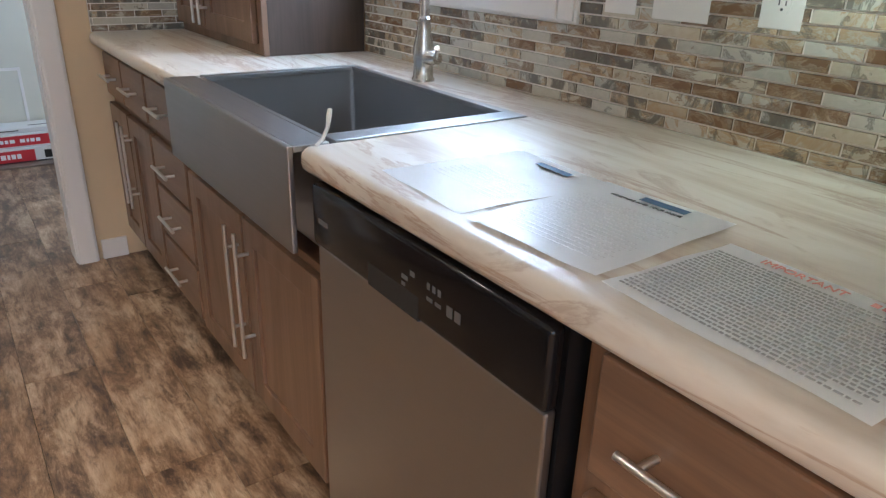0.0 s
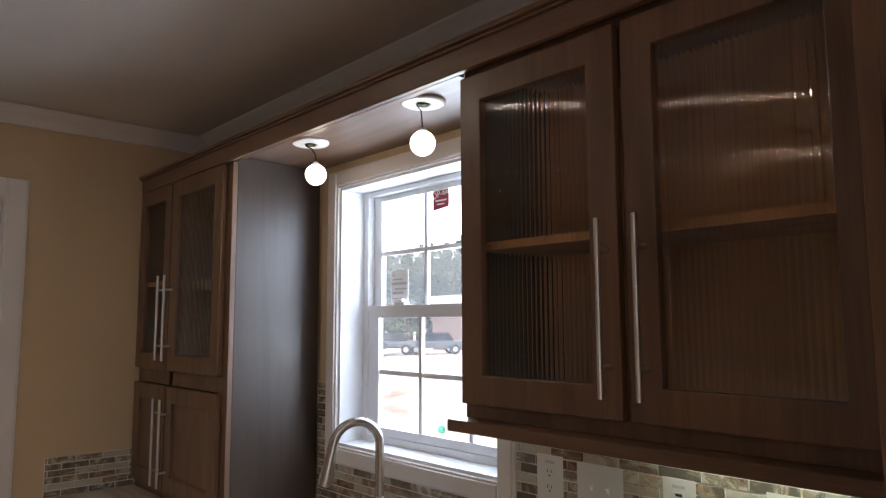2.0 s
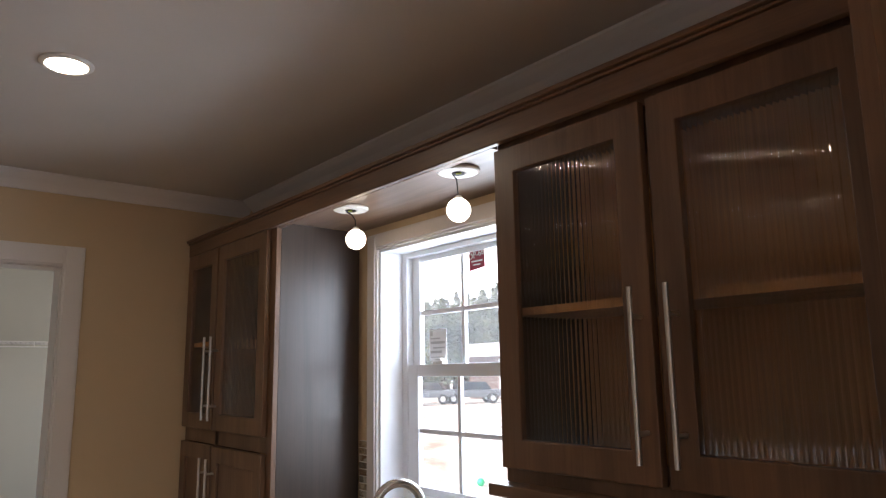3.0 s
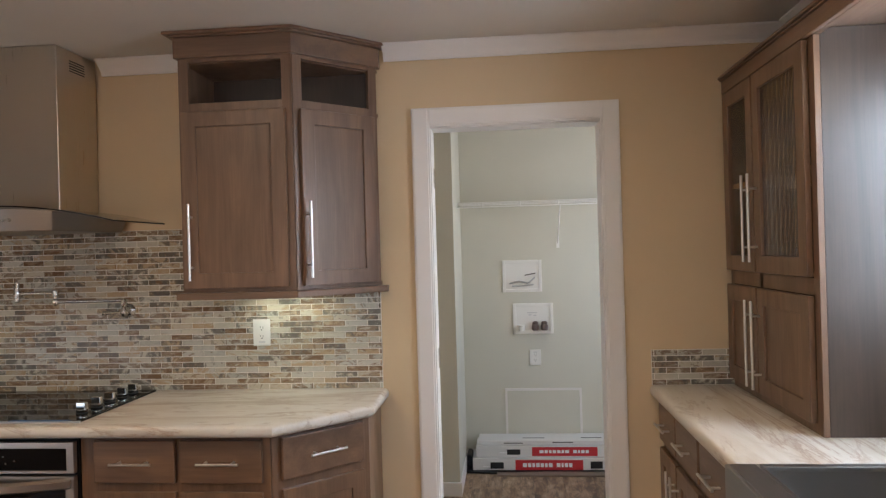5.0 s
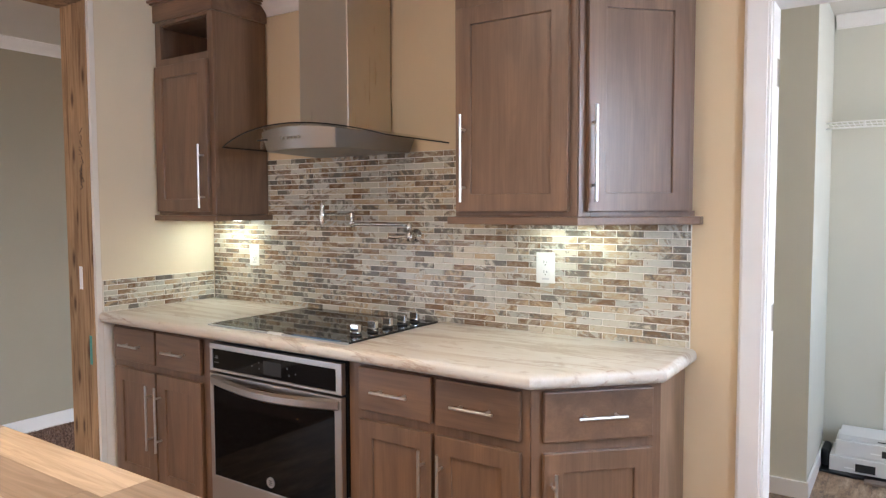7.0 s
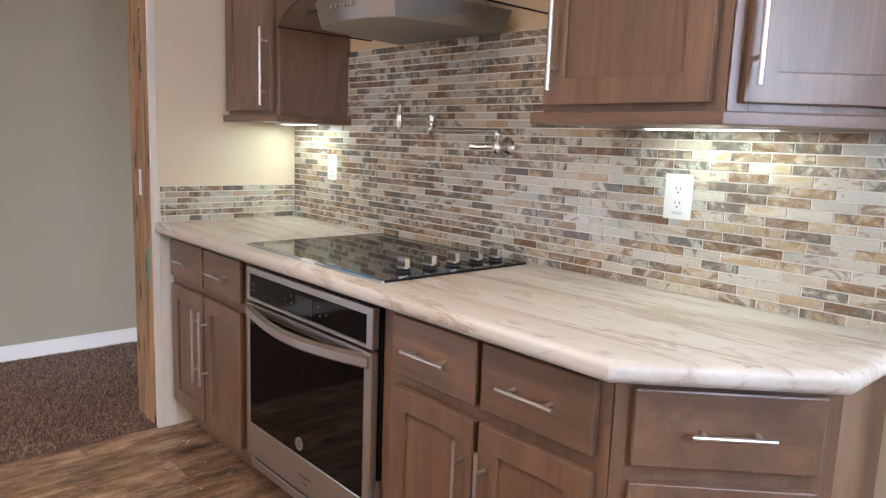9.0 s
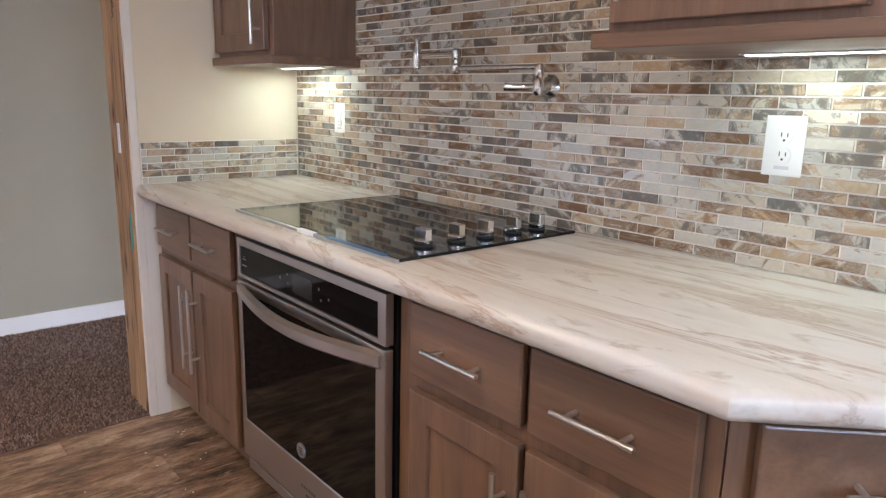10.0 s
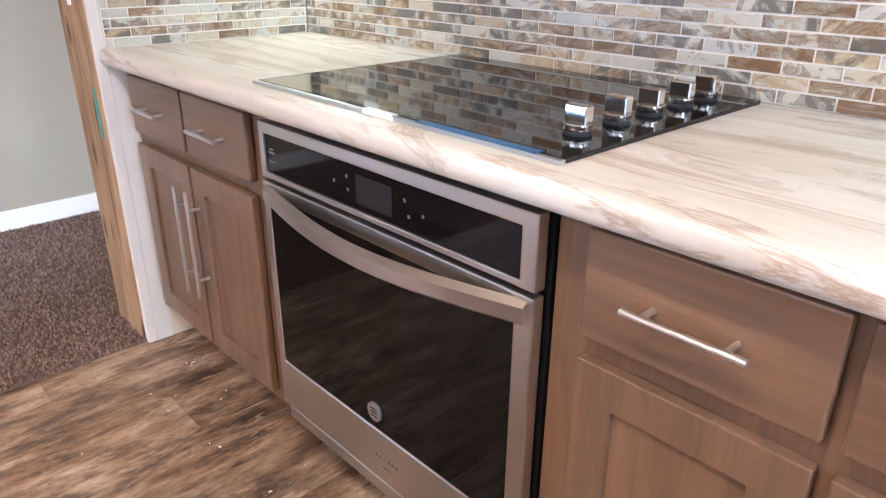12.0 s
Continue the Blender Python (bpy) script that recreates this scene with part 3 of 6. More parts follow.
# raw timber posts closing the short wall
for i, (x0, x1, y0) in enumerate(((-4.545, -4.43, -0.672), (-4.655, -4.550, -0.668))):
    bm = boxes((x0, x1, y0, -0.641, 0.0, 2.41))
    solid("wall_post", bm, "raw_pine", "raw knotty pine stud at the open wall end", "post", bevel=0.003)
solid("wall_header", boxes((-4.655, -4.43, -4.6, -0.675, 2.37, 2.409)), "raw_pine", "raw pine header over the wide opening", "beam", bevel=0.003)
solid("drywall_strip", boxes((-4.428, -4.407, -0.668, -0.6405, 0, 2.43)), "drywall_edge", "ragged white drywall edge at the open wall", kind=S, bevel=0.002)
solid("bare_drywall", boxes((-4.4078, -4.4062, -0.640, -0.588, 0.0, 0.868)), "drywall_edge", "unpainted drywall strip beside the base cabinet", kind=S)
solid("tape_scrap", boxes((-4.470, -4.452, -0.6752, -0.6728, 0.66, 0.80)), "green_tape", "torn strip of teal tape on the stud", "tape")
solid("paper_tag", boxes((-4.54, -4.515, -0.676, -0.673, 1.02, 1.13)), "paper", "white paper tag stapled to the stud", "tag")

# ---- window over the sink ----
SHIFT[0] = EAST
window_1 = thing("window_1", (0.1, -1.41, 1.1), "white vinyl double-hung window with grilles over the sink", "window", kind=S)
y0, y1, z0, z1 = WIN
cz = 0.060
for a, b in (((-0.012, 0.0075, y0 - cz, y0 + 0.002, z0 - cz, z1 + cz), (-0.019, -0.010, y0 - cz + 0.007, y0 - 0.006, z0 - cz + 0.007, z1 + cz - 0.007)),
             ((-0.012, 0.0075, y1 - 0.002, y1 + cz, z0 - cz, z1 + cz), (-0.019, -0.010, y1 + 0.006, y1 + cz - 0.007, z0 - cz + 0.007, z1 + cz - 0.007)),
             ((-0.012, 0.0075, y0 + 0.0025, y1 - 0.0025, z0 - cz, z0 + 0.002), (-0.019, -0.010, y0 + 0.0025, y1 - 0.0025, z0 - cz + 0.007, z0 - 0.006)),
             ((-0.012, 0.0075, y0 + 0.0025, y1 - 0.0025, z1 - 0.002, z1 + cz), (-0.019, -0.010, y0 + 0.0025, y1 - 0.0025, z1 + 0.006, z1 + cz - 0.007))):
    part("window_casing", boxes(a, b), "white_trim", window_1, bevel=0.002)
part("jamb_liner", boxes((0.0, 0.158, y0, y0 + 0.012, z0, z1), (0.0, 0.158, y1 - 0.012, y1, z0, z1), (0.0, 0.158, y0 + 0.012, y1 - 0.012, z1 - 0.012, z1)), "vinyl_white", window_1)
part("window_sill", boxes((0.0, 0.158, y0 + 0.012, y1 - 0.012, z0, z0 + 0.012)), "vinyl_white", window_1)
fy0, fy1, fz0, fz1 = y0 + 0.012, y1 - 0.012, z0 + 0.012, z1 - 0.012
part("window_frame", boxes((0.10, 0.158, fy0, fy0 + 0.03, fz0, fz1), (0.10, 0.158, fy1 - 0.03, fy1, fz0, fz1), (0.10, 0.158, fy0 + 0.03, fy1 - 0.03, fz1 - 0.018, fz1), (0.10, 0.158, fy0 + 0.03, fy1 - 0.03, fz0, fz0 + 0.025)),
     "vinyl_white", window_1, bevel=0.002)
MEET = 1.63


def sash(nm, x, za, zb, bottom, top, st):
    ya, yb = fy0 + 0.03, fy1 - 0.03
    s = part(nm, boxes((x, x + 0.022, ya, ya + st, za, zb), (x, x + 0.022, yb - st, yb, za, zb), (x, x + 0.022, ya + st, yb - st, za, za + bottom), (x, x + 0.022, ya + st, yb - st, zb - top, zb)), "vinyl_white", window_1, bevel=0.003)
    ga, gb, gc, gd = ya + st, yb - st, za + bottom, zb - top
    bm = M()
    bm.faces.new([bm.verts.new((x + 0.011, p, q)) for p, q in ((ga - 0.003, gc - 0.003), (ga - 0.003, gd + 0.003), (gb + 0.003, gd + 0.003), (gb + 0.003, gc - 0.003))])
    pane = part("pane", bm, "window_glass", s)
    pane.visible_shadow = False
    for y in (-1.304, -1.545):
        part("grille_bar", boxes((x + 0.005, x + 0.019, y - 0.008, y + 0.008, gc, gd)), "vinyl_white", s)
    zm = (gc + gd) / 2
    part("grille_rail", boxes((x + 0.0055, x + 0.0185, ga, gb, zm - 0.008, zm + 0.008)), "vinyl_white", s)


sash("upper_sash", 0.128, MEET - 0.02, fz1 - 0.018, 0.036, 0.020, 0.044)
sash("lower_sash", 0.103, fz0 + 0.025, MEET + 0.02, 0.03, 0.045, 0.060)
part("sash_lock", boxes((0.105, 0.13, -1.22, -1.16, MEET + 0.02, MEET + 0.032), (0.108, 0.122, -1.205, -1.17, MEET + 0.032, MEET + 0.04)), "white_plastic", window_1, bevel=0.003)
st = thing("window_sticker", (0.137, -1.38, 1.968), "dark red grade sticker on the window pane", "sticker")
bm = M()
F = Face((0.1365, -1.340, 1.968), (0, -1, 0.10), (-1, 0, 0))
F.box(bm, 0, 0.080, 0, 0.076, 0, 0.001)
part("backing", bm, "sticker_red", st)


def lettering(text, size, m, material, parent):
    c = bpy.data.curves.new("lettering", "FONT")
    c.body, c.size, c.extrude = text, size, 0.0004
    c.align_x = "CENTER"
    o = new("lettering", c)
    dg = bpy.context.evaluated_depsgraph_get()
    me = bpy.data.meshes.new_from_object(o.evaluated_get(dg))
    bpy.data.objects.remove(o)
    me.materials.append(MATS[material])
    ob = new("lettering", me)
    ob.matrix_world = m
    ob.parent = parent
    ob.matrix_parent_inverse = Matrix.Translation(-BASE[parent.name])
    return ob


lettering("DP-66", 0.032, Matrix.Translation((0.1345, -1.380, 2.014)) @ Euler((radians(90), radians(-10), radians(-90))).to_matrix().to_4x4(), "paper", st)
part("print_line", boxes((0.1345, 0.1355, -1.408, -1.352, 1.998, 2.003), (0.1345, 0.1355, -1.398, -1.360, 1.986, 1.990)), "paper", st)
st2 = thing("energy_label", (0.137, -1.17, 1.65), "clear printed energy label stuck on the pane", "sticker")
part("backing", boxes((0.1365, 0.1375, -1.205, -1.108, 1.663, 1.776)), "paper", st2)
bm = M()
for k, (ya, yb) in enumerate(((-1.198, -1.118), (-1.180, -1.118), (-1.198, -1.130), (-1.198, -1.116), (-1.170, -1.118))):
    box(bm, 0.1350, 0.1360, ya, yb, 1.672 + 0.017 * k, 1.677 + 0.017 * k + 0.004 * (k % 2))
box(bm, 0.1350, 0.1360, -1.128, -1.115, 1.752, 1.771)
part("print_line", bm, "ink_grey", st2)

# ---- cabinets ----
SHIFT[0] = NORTH
G_SINK, G_RANGE = "sink side cabinets", "cooktop side cabinets"


def bar_handle(F, u, v, w, length, upright, parent):
    """A round nickel bar pull on two posts, centred at u, v."""
    bm = M()
    h = length / 2
    e = (lambda s: (u, v + s, w + 0.032)) if upright else (lambda s: (u + s, v, w + 0.032))
    cyl(bm, F.p(*e(-h)), F.p(*e(h)), 0.0053, 14)
    for s in (-h * 0.66, h * 0.66):
        a = e(s)
        cyl(bm, F.p(a[0], a[1], w), F.p(*a), 0.0048, 12)
    return part("handle", bm, "pull_nickel", parent, "brushed nickel bar handle", smooth=True)


def frame_door(F, u0, u1, v0, v1, parent, handle=None, glass=False, rail=0.062, length=0.30, w0=0.002):
    """A shaker door: frame, recessed panel or reeded pane, bar pull (handle: side, height, inset)."""
    t = 0.020
    bm = M()
    F.ring(bm, u0, u1, v0, v1, rail, w0, w0 + t)
    d = part("door", bm, "wood_upright", parent, bevel=0.0025)
    if glass:
        bm = M()
        n = int((u1 - u0 - 2 * rail) / 0.00095)
        cols = []
        for i in range(n + 1):
            u = u0 + rail - 0.004 + (u1 - u0 - 2 * rail + 0.008) * i / n
            w = w0 + 0.007 + 0.0022 * math.sqrt(abs(math.sin(math.pi * u / 0.0114)) + 0.02)
            cols.append((bm.verts.new(F.p(u, v0 + rail - 0.004, w)), bm.verts.new(F.p(u, v1 - rail + 0.004, w))))
        for a, b in zip(cols, cols[1:]):
            bm.faces.new((a[0], b[0], b[1], a[1]))
        g = part("pane", bm, "reeded_glass", d, "reeded clear glass pane", smooth=True)
        g.visible_shadow = False
    else:
        bm = M()
        F.box(bm, u0 + rail - 0.003, u1 - rail + 0.003, v0 + rail - 0.003, v1 - rail + 0.003, w0, w0 + t - 0.009)
        part("panel", bm, "wood_upright", d)
    if handle:
        inset = handle[2] if len(handle) > 2 else rail * 0.45
        u = u0 + inset if handle[0] == "l" else u1 - inset
        bar_handle(F, u, handle[1], w0 + t, length, True, d)
    return d


def drawer(F, u0, u1, v0, v1, parent, grain, length=0.155, w0=0.002):
    bm = M()
    F.box(bm, u0, u1, v0, v1, w0, w0 + 0.020)
    d = part("drawer", bm, grain, parent, bevel=0.004)
    bar_handle(F, (u0 + u1) / 2, (v0 + v1) / 2, w0 + 0.020, length, False, d)


TOP = 0.914
FR = Face((0, -0.586, 0), (1, 0, 0), (0, -1, 0))
FS = Face((-0.660, 0, 0), (0, -1, 0), (-1, 0, 0))


def base_box(F, u0, u1, depth, parent, z1=0.868):
    bm = M()
    F.box(bm, u0, u1, 0.105, z1, -depth, 0.0)
    part("body", bm, "wood_upright", parent, bevel=0.0015)
    bm = M()
    F.box(bm, u0 + 0.002, u1 - 0.002, 0.0, 0.105, -depth + 0.02, -0.07)
    part("toe_kick", bm, "wood_along_x", parent, "dark recessed toe kick")


# cooktop side, from the short wall to the clipped corner
DZ0, DZ1, RZ0, RZ1 = 0.135, 0.655, 0.689, 0.846
c = thing("base_cabinet", (-4.04, -0.3, 0), "brown stained base cabinet with two drawers over two doors", "cabinet", G_RANGE)
base_box(FR, -4.403, -3.652, 0.58, c)
drawer(FR, -4.376, -4.055, RZ0, RZ1, c, "wood_along_x", 0.15)
drawer(FR, -4.042, -3.726, RZ0, RZ1, c, "wood_along_x", 0.15)
frame_door(FR, -4.376, -4.055, DZ0, DZ1, c, ("r", 0.452), length=0.30)
frame_door(FR, -4.042, -3.726, DZ0, DZ1, c, ("l", 0.452), length=0.30)

c = thing("base_cabinet", (-2.53, -0.3, 0), "brown stained base cabinet beside the oven with two drawers", "cabinet", G_RANGE)
base_box(FR, -2.893, -2.161, 0.58, c)
drawer(FR, -2.832, -2.519, RZ0, RZ1, c, "wood_along_x", 0.158)
drawer(FR, -2.500, -2.188, RZ0, RZ1, c, "wood_along_x", 0.158)
frame_door(FR, -2.832, -2.519, DZ0, DZ1, c, ("r", 0.452), length=0.30)
frame_door(FR, -2.500, -2.188, DZ0, DZ1, c, ("l", 0.452), length=0.30)

# the angled end unit
A0, A1, A2 = Vector((-2.158, -0.586)), Vector((-1.855, -0.283)), Vector((-1.855, -0.006))
FA = Face((A0.x, A0.y, 0), (1, 1, 0), (1, -1, 0))
L = (A1 - A0).length
c = thing("corner_base_cabinet", (-1.98, -0.3, 0), "brown stained angled end cabinet with one drawer and door", "cabinet", G_RANGE)
bm = M()
prism(bm, [(-2.1585, -0.006), (A0.x, A0.y), (A1.x, A1.y), (A2.x, A2.y)], 0.105, 0.868)
part("body", bm, "wood_upright", c, bevel=0.0015)
bm = M()
prism(bm, [(-2.1585, -0.01), (-2.1585, -0.51), (-1.92, -0.27), (-1.92, -0.01)], 0.0, 0.105)
part("toe_kick", bm, "wood_along_x", c, "dark recessed toe kick")
drawer(FA, 0.035, L - 0.035, RZ0, RZ1, c, "wood_along_x", 0.155)
frame_door(FA, 0.035, L - 0.035, DZ0, DZ1, c, ("l", 0.452), length=0.30)


def worktop(name, pts, hard, material, label):
    """A worktop slab with a full round nose on all edges but those listed."""
    bm = M()
    prism(bm, pts, TOP - 0.046, TOP)
    bmesh.ops.recalc_face_normals(bm, faces=bm.faces)

    def soft(e):
        a, b = e.verts
        if abs(a.co.z - b.co.z) > 0.01:
            return False
        m = (a.co + b.co) / 2
        return not any(t(m) for t in hard)

    bmesh.ops.bevel(bm, geom=[e for e in bm.edges if soft(e)], offset=0.019, segments=5, profile=0.5, affect="EDGES")
    return solid(name, bm, material, label, "worktop", smooth=True)


worktop("countertop", [(-4.404, -0.004), (-4.404, -0.662), (-2.126, -0.662), (-1.817, -0.353), (-1.817, -0.004)], (lambda m: m.y > -0.01, lambda m: m.x < -4.39), "counter_along_x",
        "cream laminate countertop with tan streaks around the cooktop")
SHIFT[0] = EAST
worktop("countertop", [(-0.004, -0.004), (-0.714, -0.004), (-0.714, -1.106), (-0.185, -1.106), (-0.185, -1.889), (-0.714, -1.889), (-0.714, -2.884), (-0.004, -2.884)],
        (lambda m: m.y > -0.01, lambda m: m.x > -0.01, lambda m: m.y < -2.87, lambda m: m.x > -0.70 and -1.90 < m.y < -1.10), "counter_along_y",
        "cream laminate countertop with tan streaks around the sink")

# sink side: u runs from the north wall
c = thing("base_cabinet", (-0.3, -0.33, 0), "dark brown base cabinet with two drawers over two doors", "cabinet", G_SINK)
base_box(FS, 0.006, 0.622, 0.652, c)
SG = "wood_along_y"
drawer(FS, 0.016, 0.292, RZ0, RZ1, c, SG, 0.15)
drawer(FS, 0.304, 0.612, RZ0, RZ1, c, SG, 0.15)
frame_door(FS, 0.016, 0.292, DZ0, DZ1, c, ("r", 0.47), length=0.31)
frame_door(FS, 0.304, 0.612, DZ0, DZ1, c, ("l", 0.47), length=0.31)
c = thing("drawer_cabinet", (-0.3, -0.86, 0), "dark brown cabinet with a stack of four drawers", "cabinet", G_SINK)
base_box(FS, 0.624, 1.010, 0.652, c)
for a, b in ((RZ0, RZ1), (0.510, 0.655), (0.330, 0.495), (0.145, 0.315)):
    drawer(FS, 0.638, 0.998, a, b, c, SG, 0.16)
c = thing("sink_cabinet", (-0.3, -1.5, 0), "dark brown sink base cabinet with two doors", "cabinet", G_SINK)
base_box(FS, 1.012, 1.900, 0.652, c, 0.655)
frame_door(FS, 1.022, 1.438, DZ0, 0.640, c, ("r", 0.44), length=0.34)
frame_door(FS, 1.450, 1.862, DZ0, 0.640, c, ("l", 0.44), length=0.34)
c = thing("base_cabinet", (-0.3, -2.7, 0), "dark brown end cabinet with a wide drawer", "cabinet", G_SINK)
base_box(FS, 2.538, 2.884, 0.652, c)
drawer(FS, 2.572, 2.855, RZ0, RZ1, c, SG, 0.16)
frame_door(FS, 2.572, 2.855, DZ0, DZ1, c, ("l", 0.452), length=0.30)

# tall glazed cabinet standing on the worktop
FT = Face((-0.362, 0, 0), (0, -1, 0), (-1, 0, 0))
FW = Face((-0.344, 0, 0), (0, -1, 0), (-1, 0, 0))
c = thing("hutch_cabinet", (-0.17, -0.44, TOP), "dark brown tall cabinet with reeded glass doors on the counter", "cabinet", G_SINK)
CT = 2.1712


def hollow(F, u0, u1, v0, v1, depth, parent, shelves, frame_w=0.04, mids=()):
    """An open carcass: sides, back, shelves and a face frame."""
    # side panels get a darker wood colour than the fronts
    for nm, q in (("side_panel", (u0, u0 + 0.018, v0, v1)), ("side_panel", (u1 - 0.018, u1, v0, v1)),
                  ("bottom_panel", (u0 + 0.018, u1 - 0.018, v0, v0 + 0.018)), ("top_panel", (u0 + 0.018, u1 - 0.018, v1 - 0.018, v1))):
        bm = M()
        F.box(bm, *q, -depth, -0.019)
        part(nm, bm, "wood_side_and_shade" if nm == "side_panel" else "wood_upright", parent, bevel=0.001)
    bm = M()
    F.box(bm, u0 + 0.019, u1 - 0.019, v0 + 0.019, v1 - 0.019, -depth + 0.001, -depth + 0.009)
    part("back_panel", bm, "wood_inside_lit", parent)
    bm = M()
    F.ring(bm, u0, u1, v0, v1, frame_w, -0.0185, 0)
    part("face_frame", bm, "wood_upright", parent, bevel=0.001)
    for a, b, p, q in mids:
        bm = M()
        F.box(bm, a, b, p, q, -0.0183, -0.0003)
        part("frame_rail", bm, "wood_upright", parent)
    for s in shelves:
        bm = M()
        F.box(bm, u0 + 0.020, u1 - 0.020, s, s + 0.018, -depth + 0.010, -0.03)
        part("shelf", bm, "wood_inside_lit", parent)


hollow(FT, 0.008, 0.848, TOP + 0.001, CT, 0.355, c, (1.365, 1.745), mids=((0.048, 0.808, 1.348, 1.402), (0.345, 0.373, 0.955, 2.118)))
frame_door(FT, 0.016, 0.353, 1.406, 2.146, c, ("r", 1.61), True, length=0.33)
frame_door(FT, 0.365, 0.812, 1.406, 2.146, c, ("l", 1.61), True, length=0.33)
frame_door(FT, 0.016, 0.353, 0.950, 1.346, c, ("r", 1.135), length=0.33)
frame_door(FT, 0.365, 0.812, 0.950, 1.346, c, ("l", 1.135), length=0.33)

# wall cabinet over the dishwasher
c = thing("wall_cabinet", (-0.17, -2.45, 1.36), "dark brown wall cabinet with two reeded glass doors", "cabinet", G_SINK)
hollow(FW, 1.990, 2.884, 1.380, CT, 0.337, c, (1.745,), mids=((2.404, 2.420, 1.42, 2.118),))
frame_door(FW, 1.998, 2.404, 1.412, 2.138, c, ("r", 1.612, 0.023), True, length=0.32)
frame_door(FW, 2.420, 2.826, 1.412, 2.138, c, ("l", 1.612, 0.038), True, length=0.32)
bm = M()
FW.box(bm, 1.978, 2.8835, 1.354, 1.3795, -0.33, 0.048)
part("light_rail", bm, "wood_along_y", c, "projecting wood bottom trim", bevel=0.003)

# bridge with a timber soffit and cornice joining both cabinets
c = thing("soffit_bridge", (-0.2, -1.45, 2.08), "dark brown wood soffit and cornice above the sink window", "soffit")
bm = M()
FT.box(bm, 0.850, 1.988, 2.172, 2.188, -0.355, -0.020)
part("soffit_panel", bm, "wood_along_y", c)
bm = M()
FT.box(bm, 0.850, 1.988, 2.150, 2.195, -0.0195, 0.0)
part("valance", bm, "wood_along_y", c)
for q in ((2.150, 2.205, 0.0005, 0.019), (2.2055, 2.213, 0.0005, 0.026), (2.2135, 2.226, -0.330, 0.034)):
    bm = M()
    FT.box(bm, 0.002, 2.906, *q)
    part("cornice", bm, "wood_along_y", c, bevel=0.003)

# refrigerator bay at the end of the run
c = thing("end_gable", (-0.35, -2.885, 0), "tall brown wood gable closing the counter run", "gable")
part("panel", boxes((-0.660, -0.002, -2.908, -2.886, 0, 2.149)), "wood_upright", c, bevel=0.0015)
c = thing("refrigerator", (-0.36, -3.36, 0), "stainless steel refrigerator standing in its bay", "refrigerator")
part("body", boxes((-0.63, -0.03, -3.80, -2.925, 0.02, 1.80)), "steel_z", c, bevel=0.004)
part("door", boxes((-0.705, -0.636, -3.798, -2.928, 0.08, 1.825)), "steel_z", c, bevel=0.008)


# upper cabinets beside the hood: an open cubby above a door, cornice up to the ceiling
# left of the hood
SHIFT[0] = NORTH
FU = Face((0, -0.325, 0), (1, 0, 0), (0, -1, 0))


def cubby(F, u0, u1, parent, st=0.042):
    """Face frame around an open cubby above a door opening."""
    bm = M()
    F.box(bm, u0, u0 + st, 1.375, 2.352, -0.019, 0)
    F.box(bm, u1 - st, u1, 1.375, 2.352, -0.019, 0)
    F.box(bm, u0 + st, u1 - st, 1.375, 1.415, -0.019, 0)
    F.box(bm, u0 + st, u1 - st, 2.098, 2.150, -0.019, 0)
    F.box(bm, u0 + st, u1 - st, 2.318, 2.352, -0.019, 0)
    part("face_frame", bm, "wood_upright", parent, bevel=0.0012)


def cornice(parent, path, z0=2.352):
    """Stepped cornice along a plan path, growing outwards as it rises."""
    for k, (dz0, dz1, grow) in enumerate(((-0.018, 0.066, 0.014), (0.066, 0.074, 0.030), (0.074, 0.086, 0.046))):
        bm = M()
        prism(bm, path(grow), z0 + dz0, z0 + dz1)
        part("cornice", bm, "wood_along_x", parent, bevel=0.003)


c = thing("wall_cabinet", (-4.18, -0.16, 1.36), "brown stained wall cabinet with an open cubby above", "cabinet", G_RANGE)
# the back panel's dark colour stands in for the cubby's shade
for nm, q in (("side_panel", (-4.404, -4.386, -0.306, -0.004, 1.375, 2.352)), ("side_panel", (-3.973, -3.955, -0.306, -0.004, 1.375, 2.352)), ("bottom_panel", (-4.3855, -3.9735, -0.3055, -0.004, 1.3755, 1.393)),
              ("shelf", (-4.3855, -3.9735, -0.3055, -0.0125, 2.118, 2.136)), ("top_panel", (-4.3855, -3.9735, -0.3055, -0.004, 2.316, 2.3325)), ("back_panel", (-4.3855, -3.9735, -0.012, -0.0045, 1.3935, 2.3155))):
    part(nm, boxes(q), "wood_side_and_shade" if nm == "back_panel" else "wood_upright", c)
cubby(FU, -4.404, -3.955, c)
frame_door(FU, -4.390, -3.985, 1.392, 2.112, c, ("r", 1.56), length=0.30)
cornice(c, lambda g: [(-4.404, -0.004), (-4.404, -0.325 - g), (-3.955 + g, -0.325 - g), (-3.955 + g, -0.004)])
part("light_rail", boxes((-4.404, -3.922, -0.355, -0.004, 1.347, 1.3745)), "wood_along_x", c, "projecting wood bottom trim", bevel=0.003)

# right of the hood, with an angled end
B0, B1 = Vector((-2.125, -0.325)), Vector((-1.832, -0.032))
FB = Face((B0.x, B0.y, 0), (1, 1, 0), (1, -1, 0))
LB = (B1 - B0).length
c = thing("corner_wall_cabinet", (-2.3, -0.16, 1.36), "brown stained wall cabinet with an angled end door", "cabinet", G_RANGE)
out = [(-2.600, -0.004), (-2.600, -0.306), (-2.135, -0.306), (-1.850, -0.022), (-1.832, -0.004)]
for nm, a, b in (("bottom_panel", 1.375, 1.393), ("shelf", 2.118, 2.136), ("top_panel", 2.316, 2.3325)):
    bm = M()
    prism(bm, out, a, b)
    part(nm, bm, "wood_upright", c)
